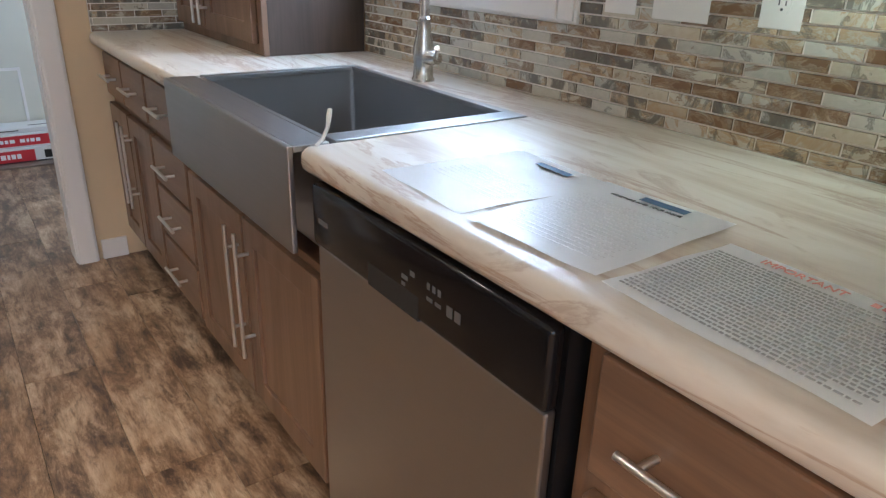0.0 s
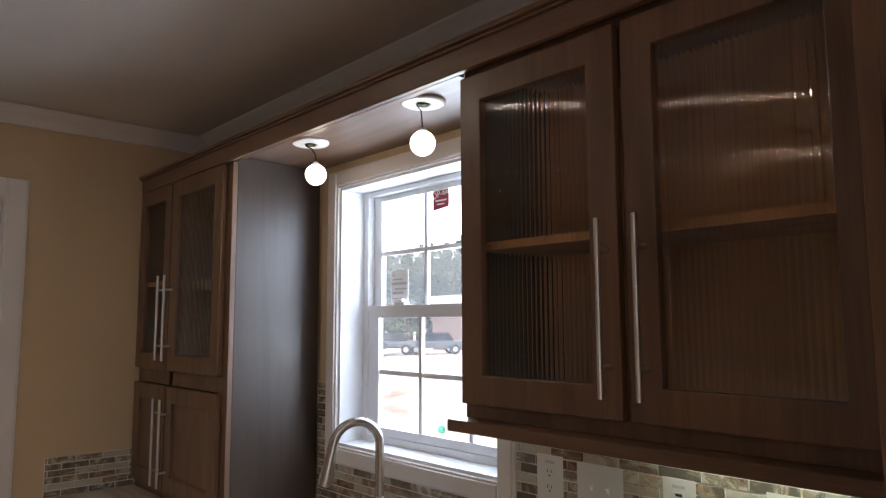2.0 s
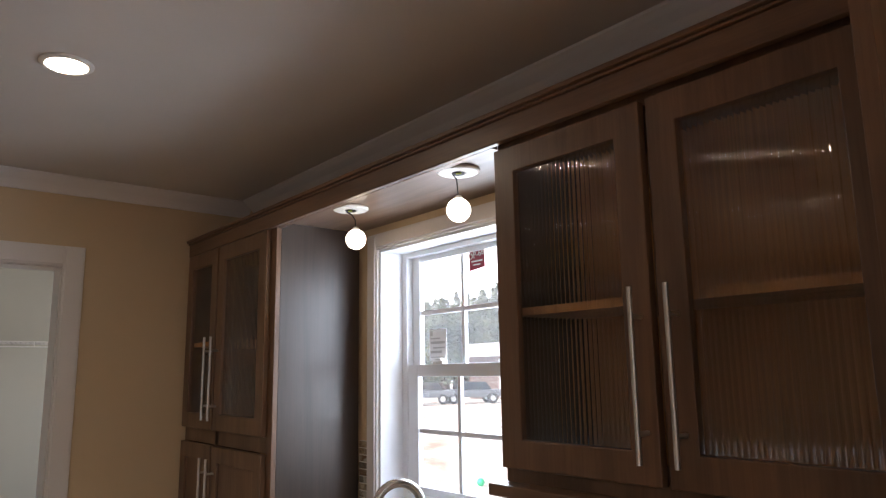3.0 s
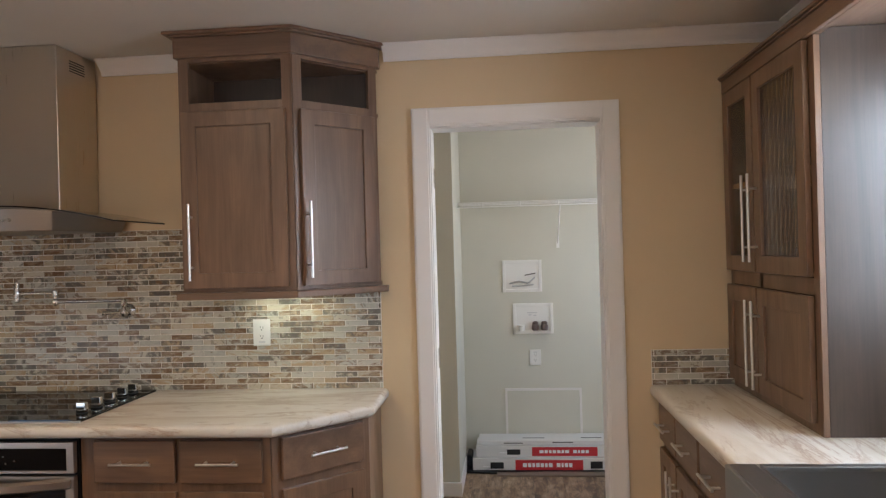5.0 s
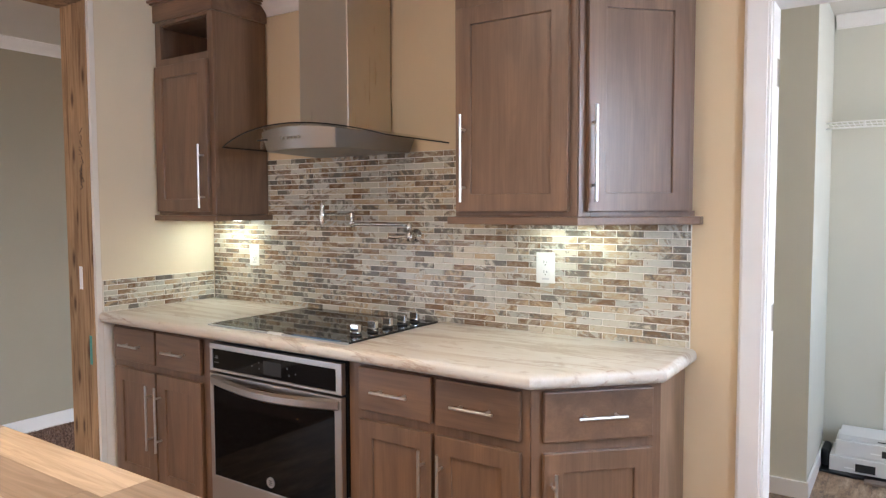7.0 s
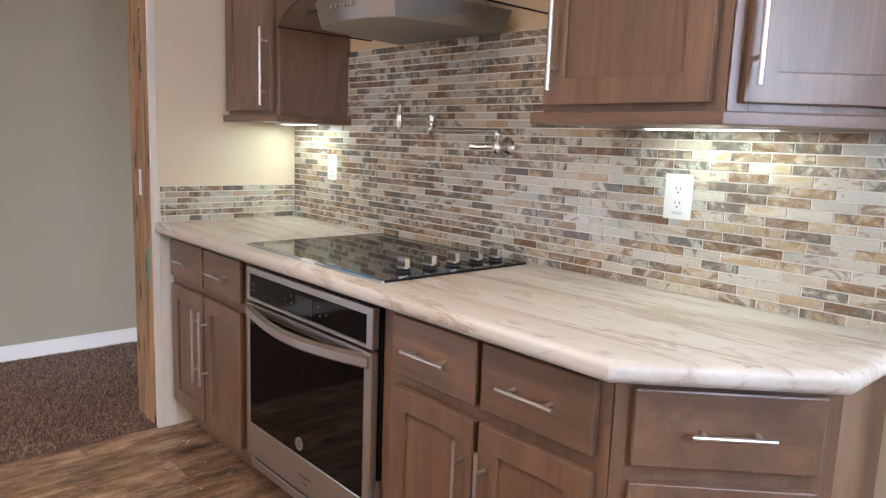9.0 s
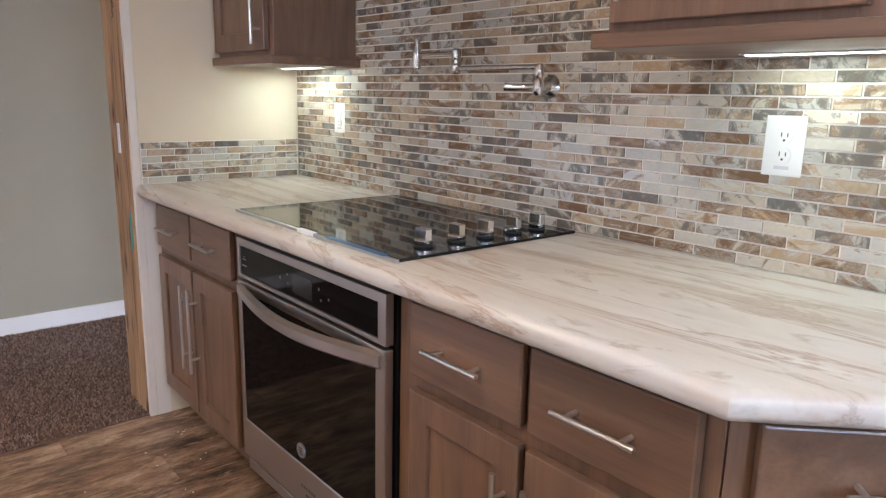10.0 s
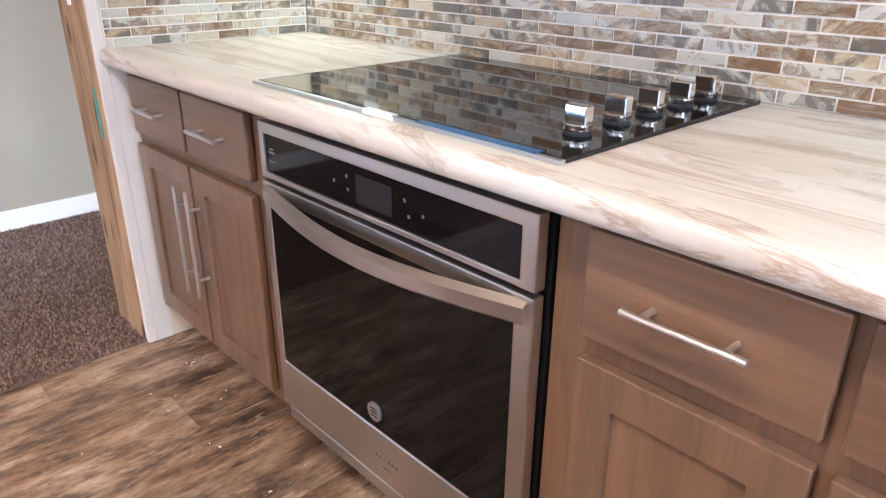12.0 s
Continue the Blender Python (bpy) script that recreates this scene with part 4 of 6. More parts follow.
part("side_panel", boxes((-2.6015, -2.582, -0.3045, -0.0042, 1.3752, 2.3518)), "wood_upright", c)
# dark back colour again paints the shade inside the cubby
part("back_panel", boxes((-2.5815, -1.86, -0.0118, -0.0045, 1.3935, 2.3155)), "wood_side_and_shade", c)
cubby(FU, -2.600, -2.125, c)
cubby(FB, 0.004, LB, c)
frame_door(FU, -2.585, -2.150, 1.392, 2.112, c, ("l", 1.58, 0.038), length=0.31)
frame_door(FB, 0.028, LB - 0.026, 1.392, 2.112, c, ("l", 1.58, 0.016), length=0.31)
k2 = math.sqrt(2)
cornice(c, lambda g: [(-2.600 - g, -0.004), (-2.600 - g, -0.325 - g), (-2.125 + g * (k2 - 1), -0.325 - g), (-1.832 + g * k2 * 0.7, -0.032 - g * k2 * 0.3), (-1.832 + g * k2 * 0.7, -0.004)])
bm = M()
prism(bm, [(-2.618, -0.004), (-2.618, -0.355), (-2.112, -0.355), (-1.802, -0.045), (-1.802, -0.004)], 1.347, 1.3745)
part("light_rail", bm, "wood_along_x", c, "projecting wood bottom trim", bevel=0.003)

# ---- island ----
c = thing("island", (-2.9, -2.3, 0), "kitchen island with a wooden butcher block top", "island")
part("body", boxes((-3.40, -2.10, -2.75, -1.82, 0.0, 0.889)), "wood_upright", c, bevel=0.003)
bt = part("butcher_block_top", boxes((-3.45, -2.05, -2.8, -1.766, 0.889, 0.929)), "butcher_block", c, bevel=0.004)
ISLAND_TOP = bt

# ---- appliances ----
# wall oven under the cooktop
FO = Face((-3.643, -0.598, 0), (1, 0, 0), (0, -1, 0))
c = thing("oven", (-3.29, -0.35, 0.1), "stainless steel built-in oven with black glass door", "oven")
part("casing", boxes((-3.648, -2.896, -0.592, -0.06, 0.106, 0.866)), "black_plastic", c)
W = 0.742
bm = M()
FO.ring(bm, 0.0, W, 0.728, 0.846, (0.016, 0.030, 0.012, 0.024), 0, 0.022)
cp = part("control_panel", bm, "steel_x", c, "brushed steel control panel surround", bevel=0.002)
bm = M()
FO.box(bm, 0.015, W - 0.029, 0.739, 0.823, 0, 0.017)
part("panel_glass", bm, "oven_glass", cp)
bm = M()
FO.box(bm, 0.325, 0.425, 0.752, 0.806, 0.0172, 0.018)
part("display", bm, "display", cp)
bm = M()
for u, v in ((0.255, 0.775), (0.295, 0.792), (0.297, 0.768), (0.455, 0.788), (0.465, 0.762), (0.500, 0.772)):
    FO.box(bm, u, u + 0.006, v, v + 0.006, 0.0172, 0.0178)
FO.box(bm, 0.028, 0.050, 0.782, 0.786, 0.0172, 0.0178)
FO.box(bm, 0.031, 0.047, 0.790, 0.793, 0.0172, 0.0178)
FO.box(bm, 0.025, 0.054, 0.764, 0.767, 0.0172, 0.0178)
part("print_mark", bm, "pale_mark", cp)
bm = M()
D0, D1 = 0.165, 0.720
FO.ring(bm, 0.0, W, D0, D1, (0.022, 0.036, 0.12, 0.030), 0, 0.024)
dr = part("oven_door", bm, "steel_x", c, "brushed steel door frame", bevel=0.003)
bm = M()
FO.box(bm, 0.020, W - 0.034, D0 + 0.118, D1 - 0.028, 0, 0.0215)
part("door_glass", bm, "oven_glass", dr, "black reflective door glass")
bm = M()
prof = []
for i in range(25):
    k = i / 24
    u = 0.012 + (W - 0.024) * k
    w = 0.026 + 0.048 * math.sin(math.pi * k)
    v = 0.692 - 0.010 * math.sin(math.pi * k)
    prof.append([bm.verts.new(FO.p(u, v + dv, w + dw)) for dv, dw in ((-0.020, -0.004), (-0.012, 0.006), (0.012, 0.006), (0.022, -0.006), (0.016, -0.014), (-0.016, -0.012))])
for a, b in zip(prof, prof[1:]):
    for i in range(6):
        bm.faces.new((a[i], a[(i + 1) % 6], b[(i + 1) % 6], b[i]))
bm.faces.new(prof[0])
bm.faces.new(prof[-1][::-1])
part("handle", bm, "steel_x", dr, "bowed brushed steel handle", smooth=True)
bm = M()
cyl(bm, FO.p(0.362, D0 + 0.160, 0.021), FO.p(0.362, D0 + 0.160, 0.0255), 0.021, 24)
bdg = part("badge", bm, "bare_metal", dr, "round brushed metal badge", smooth=True)
bm = M()
for k in (-1, 0, 1):
    FO.box(bm, 0.352, 0.372, D0 + 0.158 + 0.008 * k, D0 + 0.161 + 0.008 * k, 0.0256, 0.0262)
part("badge_mark", bm, "dark_slot", bdg)
bm = M()
for u in (0.36, 0.373, 0.386, 0.399, 0.412, 0.425):
    FO.box(bm, u, u + 0.008, D0 + 0.055, D0 + 0.063, 0.0241, 0.0246)
FO.box(bm, 0.383, 0.412, D0 + 0.036, D0 + 0.041, 0.0241, 0.0246)
part("print_mark", bm, "pale_mark", dr)
bm = M()
FO.box(bm, 0.005, W - 0.005, 0.112, 0.146, -0.01, 0.012)
part("bottom_trim", bm, "steel_x", c, bevel=0.003)
bm = M()
FO.box(bm, W + 0.002, W + 0.012, 0.20, 0.345, -0.008, 0.004)
part("side_bracket", bm, "bare_metal", c)

# glass cooktop
c = thing("cooktop", (-3.29, -0.33, TOP), "black glass electric cooktop set into the counter", "cooktop")
part("glass_top", boxes((-3.664, -2.884, -0.598, -0.030, TOP + 0.0005, TOP + 0.008)), "black_glass", c, bevel=0.0015)
part("trim_strip", boxes((-3.666, -2.882, -0.609, -0.599, TOP + 0.0005, TOP + 0.0076)), "bare_metal", c, bevel=0.001)
for y in (-0.478, -0.378, -0.285, -0.188, -0.102):
    x = -2.955
    bm = M()
    lathe(bm, (x, y, TOP + 0.008), [(0.022, 0), (0.0225, 0.004), (0.021, 0.005)])
    k = part("knob", bm, "rubber", c, "chrome control knob on a black ring", smooth=True)
    bm = M()
    lathe(bm, (x, y, TOP + 0.0135), [(0.0205, 0), (0.0215, 0.002), (0.0215, 0.010), (0.020, 0.0115)])
    part("knob_cap", bm, "chrome", k, "polished chrome cap", smooth=True)
    part("grip", boxes((x - 0.0195, x + 0.0195, y - 0.009, y + 0.010, TOP + 0.022, TOP + 0.051)), "chrome", k, "polished chrome grip", bevel=0.0022)
c2 = thing("protective_film", (-3.1, -0.63, TOP), "blue protective film strip along the cooktop edge", "film")
part("strip", boxes((-3.165, -2.925, -0.6092, -0.592, TOP + 0.0082, TOP + 0.0092)), "blue_tape", c2)
part("paper_tab", boxes((-3.297, -3.219, -0.6092, -0.596, TOP + 0.0082, TOP + 0.0094), (-3.297, -3.219, -0.6108, -0.6094, TOP + 0.001, TOP + 0.0094)), "paper", c2, "white paper tab")

# range hood
HX = -3.290
c = thing("range_hood", (HX, -0.25, 1.62), "stainless chimney hood with a curved glass canopy", "range hood")
ch = part("chimney", boxes((HX - 0.139, HX + 0.139, -0.287, -0.002, 1.70, 2.436)), "steel_z", c, bevel=0.003)
bm = M()
for k in range(5):
    box(bm, HX + 0.1392, HX + 0.1405, -0.20, -0.09, 2.345 + 0.011 * k, 2.350 + 0.011 * k)
part("vent_slots", bm, "dark_slot", ch, "dark vent slots")


def arc(x):
    return 1.744 - 0.066 * ((x - HX) / 0.465) ** 2


bm = M()
top = []
for i in range(33):
    x = HX - 0.465 + 0.93 * i / 32
    k = (x - HX) / 0.465
    yf = -0.515 + 0.075 * k * k
    z = arc(x)
    top.append((bm.verts.new((x, yf, z)), bm.verts.new((x, -0.03, z))))
for i in range(32):
    bm.faces.new((top[i][0], top[i + 1][0], top[i + 1][1], top[i][1]))
g = part("canopy_glass", bm, "hood_glass", c, "curved clear glass canopy", smooth=True)
g.visible_shadow = False
bm = M()
for i in range(32):
    xa, xb = HX - 0.465 + 0.93 * i / 32, HX - 0.465 + 0.93 * (i + 1) / 32
    ya, yb = -0.516 + 0.075 * ((xa - HX) / 0.465) ** 2, -0.516 + 0.075 * ((xb - HX) / 0.465) ** 2
    a = [bm.verts.new((xa, ya + d, arc(xa) + h)) for d, h in ((-0.002, -0.0045), (-0.002, 0.0005), (0.001, 0.0005), (0.001, -0.0045))]
    b = [bm.verts.new((xb, yb + d, arc(xb) + h)) for d, h in ((-0.002, -0.0045), (-0.002, 0.0005), (0.001, 0.0005), (0.001, -0.0045))]
    for k in range(4):
        bm.faces.new((a[k], a[(k + 1) % 4], b[(k + 1) % 4], b[k]))
part("glass_rim", bm, "black_plastic", c, "dark edge of the glass")
for sx in (-0.465, 0.465):
    x = HX + sx
    part("side_rim", boxes((x - 0.0015, x + 0.0015, -0.440, -0.03, arc(x) - 0.0045, arc(x) + 0.0005)), "black_plastic", c)
bm = M()
lo2, hi2 = [], []
for i in range(17):
    x = HX - 0.21 + 0.42 * i / 16
    k = (x - HX) / 0.21
    y = -0.495 + 0.05 * k * k
    lo2.append((HX + (x - HX) * 0.93, y + 0.02))
    hi2.append((x, y))
lo2 += [(HX + 0.27, -0.04), (HX - 0.27, -0.04)]
hi2 += [(HX + 0.30, -0.04), (HX - 0.30, -0.04)]
va = [bm.verts.new((x, y, 1.643)) for x, y in lo2]
vb = [bm.verts.new((x, y, arc(x) - 0.008)) for x, y in hi2]
n = len(va)
for i in range(n):
    bm.faces.new((va[i], va[(i + 1) % n], vb[(i + 1) % n], vb[i]))
bm.faces.new(va[::-1])
bm.faces.new(vb)
fb = part("fan_body", bm, "hood_steel", c, "brushed steel body below the glass", bevel=0.004)
bm = M()
for k in range(5):
    x = HX - 0.035 + 0.024 * k
    cyl(bm, (x, -0.484, 1.687), (x, -0.493, 1.688), 0.006, 12)
part("button", bm, "chrome", fb, smooth=True)
part("print_mark", boxes((HX - 0.185, HX - 0.125, -0.487, -0.4855, 1.684, 1.690)), "dark_slot", fb)

# pot filler
c = thing("pot_filler", (-3.016, -0.02, 1.29), "brushed nickel jointed pot filler tap on the wall", "tap")
bm = M()
lathe(bm, (-3.016, 0.0, 1.285), [(0.030, 0), (0.031, 0.006), (0.025, 0.016), (0.017, 0.022), (0.016, 0.045), (0.012, 0.05)], axis=(0, -1, 0))
part("flange", bm, "nickel", c, smooth=True)
bm = M()
lathe(bm, (-3.010, -0.060, 1.262), [(0.010, 0), (0.015, 0.006), (0.017, 0.02), (0.014, 0.036), (0.009, 0.044), (0.013, 0.052), (0.013, 0.072), (0.008, 0.08)])
part("valve_body", bm, "nickel", c, smooth=True)
bm = M()
tube(bm, [(-3.010, -0.066, 1.283), (-3.035, -0.082, 1.281), (-3.065, -0.098, 1.280), (-3.085, -0.108, 1.282)], 0.006, 12, [0.006, 0.007, 0.009, 0.011])
part("lever", bm, "nickel", c, smooth=True)
bm = M()
cyl(bm, (-3.012, -0.060, 1.334), (-3.335, -0.060, 1.334), 0.0075, 14)
part("arm", bm, "nickel", c, smooth=True)
bm = M()
lathe(bm, (-3.337, -0.060, 1.318), [(0.011, 0), (0.014, 0.004), (0.014, 0.024), (0.009, 0.030), (0.009, 0.040), (0.014, 0.046), (0.014, 0.066), (0.009, 0.072)])
part("elbow", bm, "nickel", c, smooth=True)
bm = M()
cyl(bm, (-3.337, -0.060, 1.376), (-3.52, -0.060, 1.376), 0.0075, 14)
part("arm", bm, "nickel", c, smooth=True)
bm = M()
lathe(bm, (-3.523, -0.060, 1.335), [(0.008, 0), (0.012, 0.004), (0.013, 0.02), (0.016, 0.035), (0.014, 0.055), (0.009, 0.07), (0.011, 0.085), (0.006, 0.098)])
part("spout", bm, "nickel", c, smooth=True)

# dishwasher
SHIFT[0] = EAST
FD = Face((-0.690, -1.925, 0), (0, -1, 0), (-1, 0, 0))
c = thing("dishwasher", (-0.35, -2.23, 0.0), "stainless steel dishwasher with a black control panel", "dishwasher")
WD = 0.605
bm = M()
FD.box(bm, 0.002, WD, 0.02, 0.862, -0.60, -0.003)
part("body", bm, "black_plastic", c)
bm = M()
FD.box(bm, 0.006, WD - 0.004, 0.11, 0.748, 0, 0.018)
part("door", bm, "steel_y", c, "brushed stainless steel door", bevel=0.004)
bm = M()
FD.box(bm, 0.002, WD, 0.750, 0.864, 0, 0.026)
cp = part("control_panel", bm, "black_gloss", c, "glossy black control panel", bevel=0.009, seg=3, smooth=True)
bm = M()
FD.box(bm, 0.20, 0.345, 0.750, 0.790, 0.010, 0.0265)
part("handle_recess", bm, "dark_slot", cp, bevel=0.002)
bm = M()
for u, v, a, b in ((0.300, 0.803, 0.016, 0.007), (0.322, 0.815, 0.012, 0.008), (0.300, 0.792, 0.010, 0.006), (0.365, 0.812, 0.007, 0.010), (0.378, 0.812, 0.007, 0.010), (0.391, 0.812, 0.007, 0.010),
                   (0.365, 0.795, 0.014, 0.006), (0.385, 0.795, 0.014, 0.006), (0.412, 0.792, 0.013, 0.016), (0.430, 0.792, 0.013, 0.016), (0.030, 0.797, 0.034, 0.009)):
    FD.box(bm, u, u + a, v, v + b, 0.0261, 0.0266)
part("print_mark", bm, "pale_mark", cp)
bm = M()
FD.box(bm, 0.01, WD - 0.01, 0.0, 0.10, -0.08, -0.05)
part("kick_plate", bm, "black_plastic", c)

# apron sink
c = thing("apron_sink", (-0.44, -1.517, 0.66), "stainless steel apron front farmhouse sink", "sink")
SY0, SY1, SX0, SX1 = -1.885, -1.110, -0.738, -0.189
part("apron", boxes((SX0, SX0 + 0.012, SY0, SY1, 0.715, 0.917)), "steel_y", c, "brushed steel apron front", bevel=0.003)
part("front_rim", boxes((SX0 + 0.0125, -0.6565, SY0, SY1, 0.905, 0.9168)), "steel_y", c, bevel=0.002)
part("front_lip", boxes((-0.656, -0.644, SY0 + 0.04, SY1 - 0.04, 0.70, 0.917)), "steel_y", c, bevel=0.002)
bm = boxes((-0.644, SX1, SY1 - 0.030, SY1, 0.905, 0.917), (-0.644, SX1, SY0, SY0 + 0.055, 0.905, 0.917), (-0.212, SX1, SY0 + 0.055, SY1 - 0.030, 0.905, 0.917))
part("rim", bm, "steel_y", c, bevel=0.002)
bm = M()
x0, x1, y0, y1 = -0.642, -0.206, SY0 + 0.049, SY1 - 0.024
box(bm, x0, x1, y0, y1, 0.672, 0.906)
bmesh.ops.recalc_face_normals(bm, faces=bm.faces)
bm.faces.ensure_lookup_table()
bmesh.ops.delete(bm, geom=[f for f in bm.faces if f.normal.z > 0.9], context="FACES")
bmesh.ops.bevel(bm, geom=[e for e in bm.edges if len(e.link_faces) == 2], offset=0.014, segments=4, profile=0.5, affect="EDGES")
bmesh.ops.solidify(bm, geom=bm.faces[:], thickness=-0.002)
part("basin", bm, "steel_y", c, "deep brushed steel basin", smooth=True)
bm = M()
lathe(bm, (-0.40, -1.517, 0.673), [(0.044, 0), (0.044, 0.002), (0.034, 0.002), (0.030, -0.004)])
part("drain", bm, "chrome", c, smooth=True)
tag = thing("wire_tie", (-0.68, -1.895, TOP), "curled white plastic tie at the sink corner", "tie")
bm = M()
tube(bm, [(-0.690, -1.900, TOP + 0.003), (-0.675, -1.895, TOP + 0.012), (-0.662, -1.891, TOP + 0.030), (-0.658, -1.890, TOP + 0.052), (-0.654, -1.887, TOP + 0.062)], 0.004, 8, [0.003, 0.0035, 0.0035, 0.005, 0.004])
part("strip", bm, "white_plastic", tag, smooth=True)

# sink faucet
FX, FY = -0.143, -1.413
c = thing("faucet", (FX, FY, TOP), "brushed nickel pull-down kitchen faucet with gooseneck", "faucet")
bm = M()
lathe(bm, (FX, FY, TOP), [(0.031, 0), (0.031, 0.006), (0.027, 0.012), (0.026, 0.045), (0.029, 0.065), (0.027, 0.09), (0.019, 0.125), (0.0165, 0.15), (0.018, 0.158), (0.014, 0.165)])
part("base", bm, "nickel", c, smooth=True)
bm = M()
R = 0.070
DX, DY = -0.93, 0.36
pts = [(FX, FY, TOP + 0.16), (FX, FY, TOP + 0.22), (FX, FY, TOP + 0.313)]
for i in range(1, 14):
    a = math.pi * i / 13 * 0.93
    d = R - R * math.cos(a)
    pts.append((FX + DX * d, FY + DY * d, TOP + 0.313 + R * math.sin(a)))
tube(bm, pts, 0.0135, 16)
part("gooseneck", bm, "nickel", c, smooth=True)
e = Vector(pts[-1])
dn = Vector((DX * 0.22, DY * 0.22, -0.97)).normalized()
bm = M()
tube(bm, [e, e + dn * 0.02, e + dn * 0.05, e + dn * 0.10, e + dn * 0.125], 0.015, 16, [0.0145, 0.0155, 0.0165, 0.022, 0.021])
part("spray_head", bm, "nickel", c, smooth=True)
bm = M()
tube(bm, [(FX, FY - 0.02, TOP + 0.062), (FX + 0.004, FY - 0.045, TOP + 0.064), (FX + 0.004, FY - 0.060, TOP + 0.064)], 0.017, 14, [0.019, 0.019, 0.015])
tube(bm, [(FX + 0.004, FY - 0.054, TOP + 0.064), (FX - 0.01, FY - 0.075, TOP + 0.082), (FX - 0.018, FY - 0.088, TOP + 0.095)], 0.006, 10, [0.007, 0.006, 0.008])
part("lever", bm, "nickel", c, smooth=True)

# ---- lamps that the place shows ----
for y, yb in ((-1.190, -1.206), (-1.748, -1.733)):
    c = thing("pendant_bulb", (-0.262, y, 2.172), "bare round bulb hanging by its wire from a canopy", "light bulb", "bulbs above the sink")
    bm = M()
    lathe(bm, (-0.262, y, 2.171), [(0.060, 0.0), (0.060, -0.005), (0.055, -0.009), (0.024, -0.009), (0.019, -0.003)], 32)
    part("canopy", bm, "white_plastic", c, "white round ceiling canopy", smooth=True)
    bm = M()
    lathe(bm, (-0.262, y, 2.162), [(0.018, 0), (0.018, -0.003)])
    part("junction_hole", bm, "dark_slot", c)
    bm = M()
    tube(bm, [(-0.266, y + 0.006, 2.163), (-0.272, y + 0.010, 2.157), (-0.262, y + (yb - y) * 0.5, 2.147), (-0.253, yb, 2.128), (-0.250, yb, 2.098)], 0.0021, 6)
    part("wire", bm, "black_wire", c)
    bm = M()
    tube(bm, [(-0.258, y - 0.004, 2.162), (-0.268, y - 0.018, 2.157), (-0.274, y - 0.006, 2.157)], 0.0022, 6)
    part("ground_wire", bm, "yellow_wire", c)
    bm = M()
    lathe(bm, (-0.250, yb, 2.092), [(0.012, 0), (0.013, 0.004), (0.009, 0.010), (0.004, 0.012)], 16)
    part("cap", bm, "white_plastic", c, smooth=True)
    bm = M()
    ball(bm, (-0.250, yb, 2.062), 0.034, 24)
    part("bulb", bm, "bulb_glow", c, "glowing round white bulb", smooth=True)
    lamp("bulb_light", "POINT", 0.16, WARM, Matrix.Translation((-0.250, yb, 2.018)), 0.03)

CAN = {-1.144: 0.7, -2.6: 15.0, -2.75: 1.8, -3.1: 7.0, -1.9: 8.0}
for x, y in ((-1.144, -1.196), (-2.6, -4.5), (-2.75, -1.6), (-3.1, -3.3), (-1.9, -5.4)):
    c = thing("recessed_light", (x, y, H), "round recessed ceiling light, switched on", "ceiling light", "recessed lights")
    bm = M()
    lathe(bm, (x, y, H - 0.001), [(0.066, 0), (0.066, -0.004), (0.060, -0.008), (0.052, -0.008), (0.050, -0.002)], 32)
    part("trim_ring", bm, "white_plastic", c, smooth=True)
    bm = M()
    lathe(bm, (x, y, H - 0.0045), [(0.050, 0), (0.050, -0.0015)], 32)
    part("lens", bm, "can_glow", c, "glowing lens")
    lamp("can_light", "AREA", CAN[x], WARM, look((x, y, H - 0.02), (x, y, 0)), 0.10, beam=85 if x > -1.5 else 135)

for nm, x0, x1, y0, y1, ax in (("a", -4.33, -4.05, -0.115, -0.085, 0), ("b", -2.45, -2.10, -0.115, -0.085, 0), ("c", -0.115, -0.085, -2.75, -2.30, 1)):
    SHIFT[0] = NORTH if ax == 0 else EAST
    z = 1.3465 if ax == 0 else 1.3535
    c = thing("under_cabinet_light", ((x0 + x1) / 2, (y0 + y1) / 2, z), "slim lit light bar under the wall cabinet", "light bar", "under cabinet lights")
    part("housing", boxes((x0, x1, y0, y1, z - 0.0025, z + 0.0005)), "white_plastic", c, bevel=0.002)
    part("lens", boxes((x0 + 0.01, x1 - 0.01, y0 + 0.005, y1 - 0.005, z - 0.0036, z - 0.0027)), "led_glow", c, "glowing lens")
    lamp("bar_light", "AREA", {"a": 0.28, "b": 0.17, "c": 0.32}[nm], LED, look(((x0 + x1) / 2, (y0 + y1) / 2, z - 0.0045), ((x0 + x1) / 2, (y0 + y1) / 2, 0)), x1 - x0 - 0.02, y1 - y0 - 0.01)


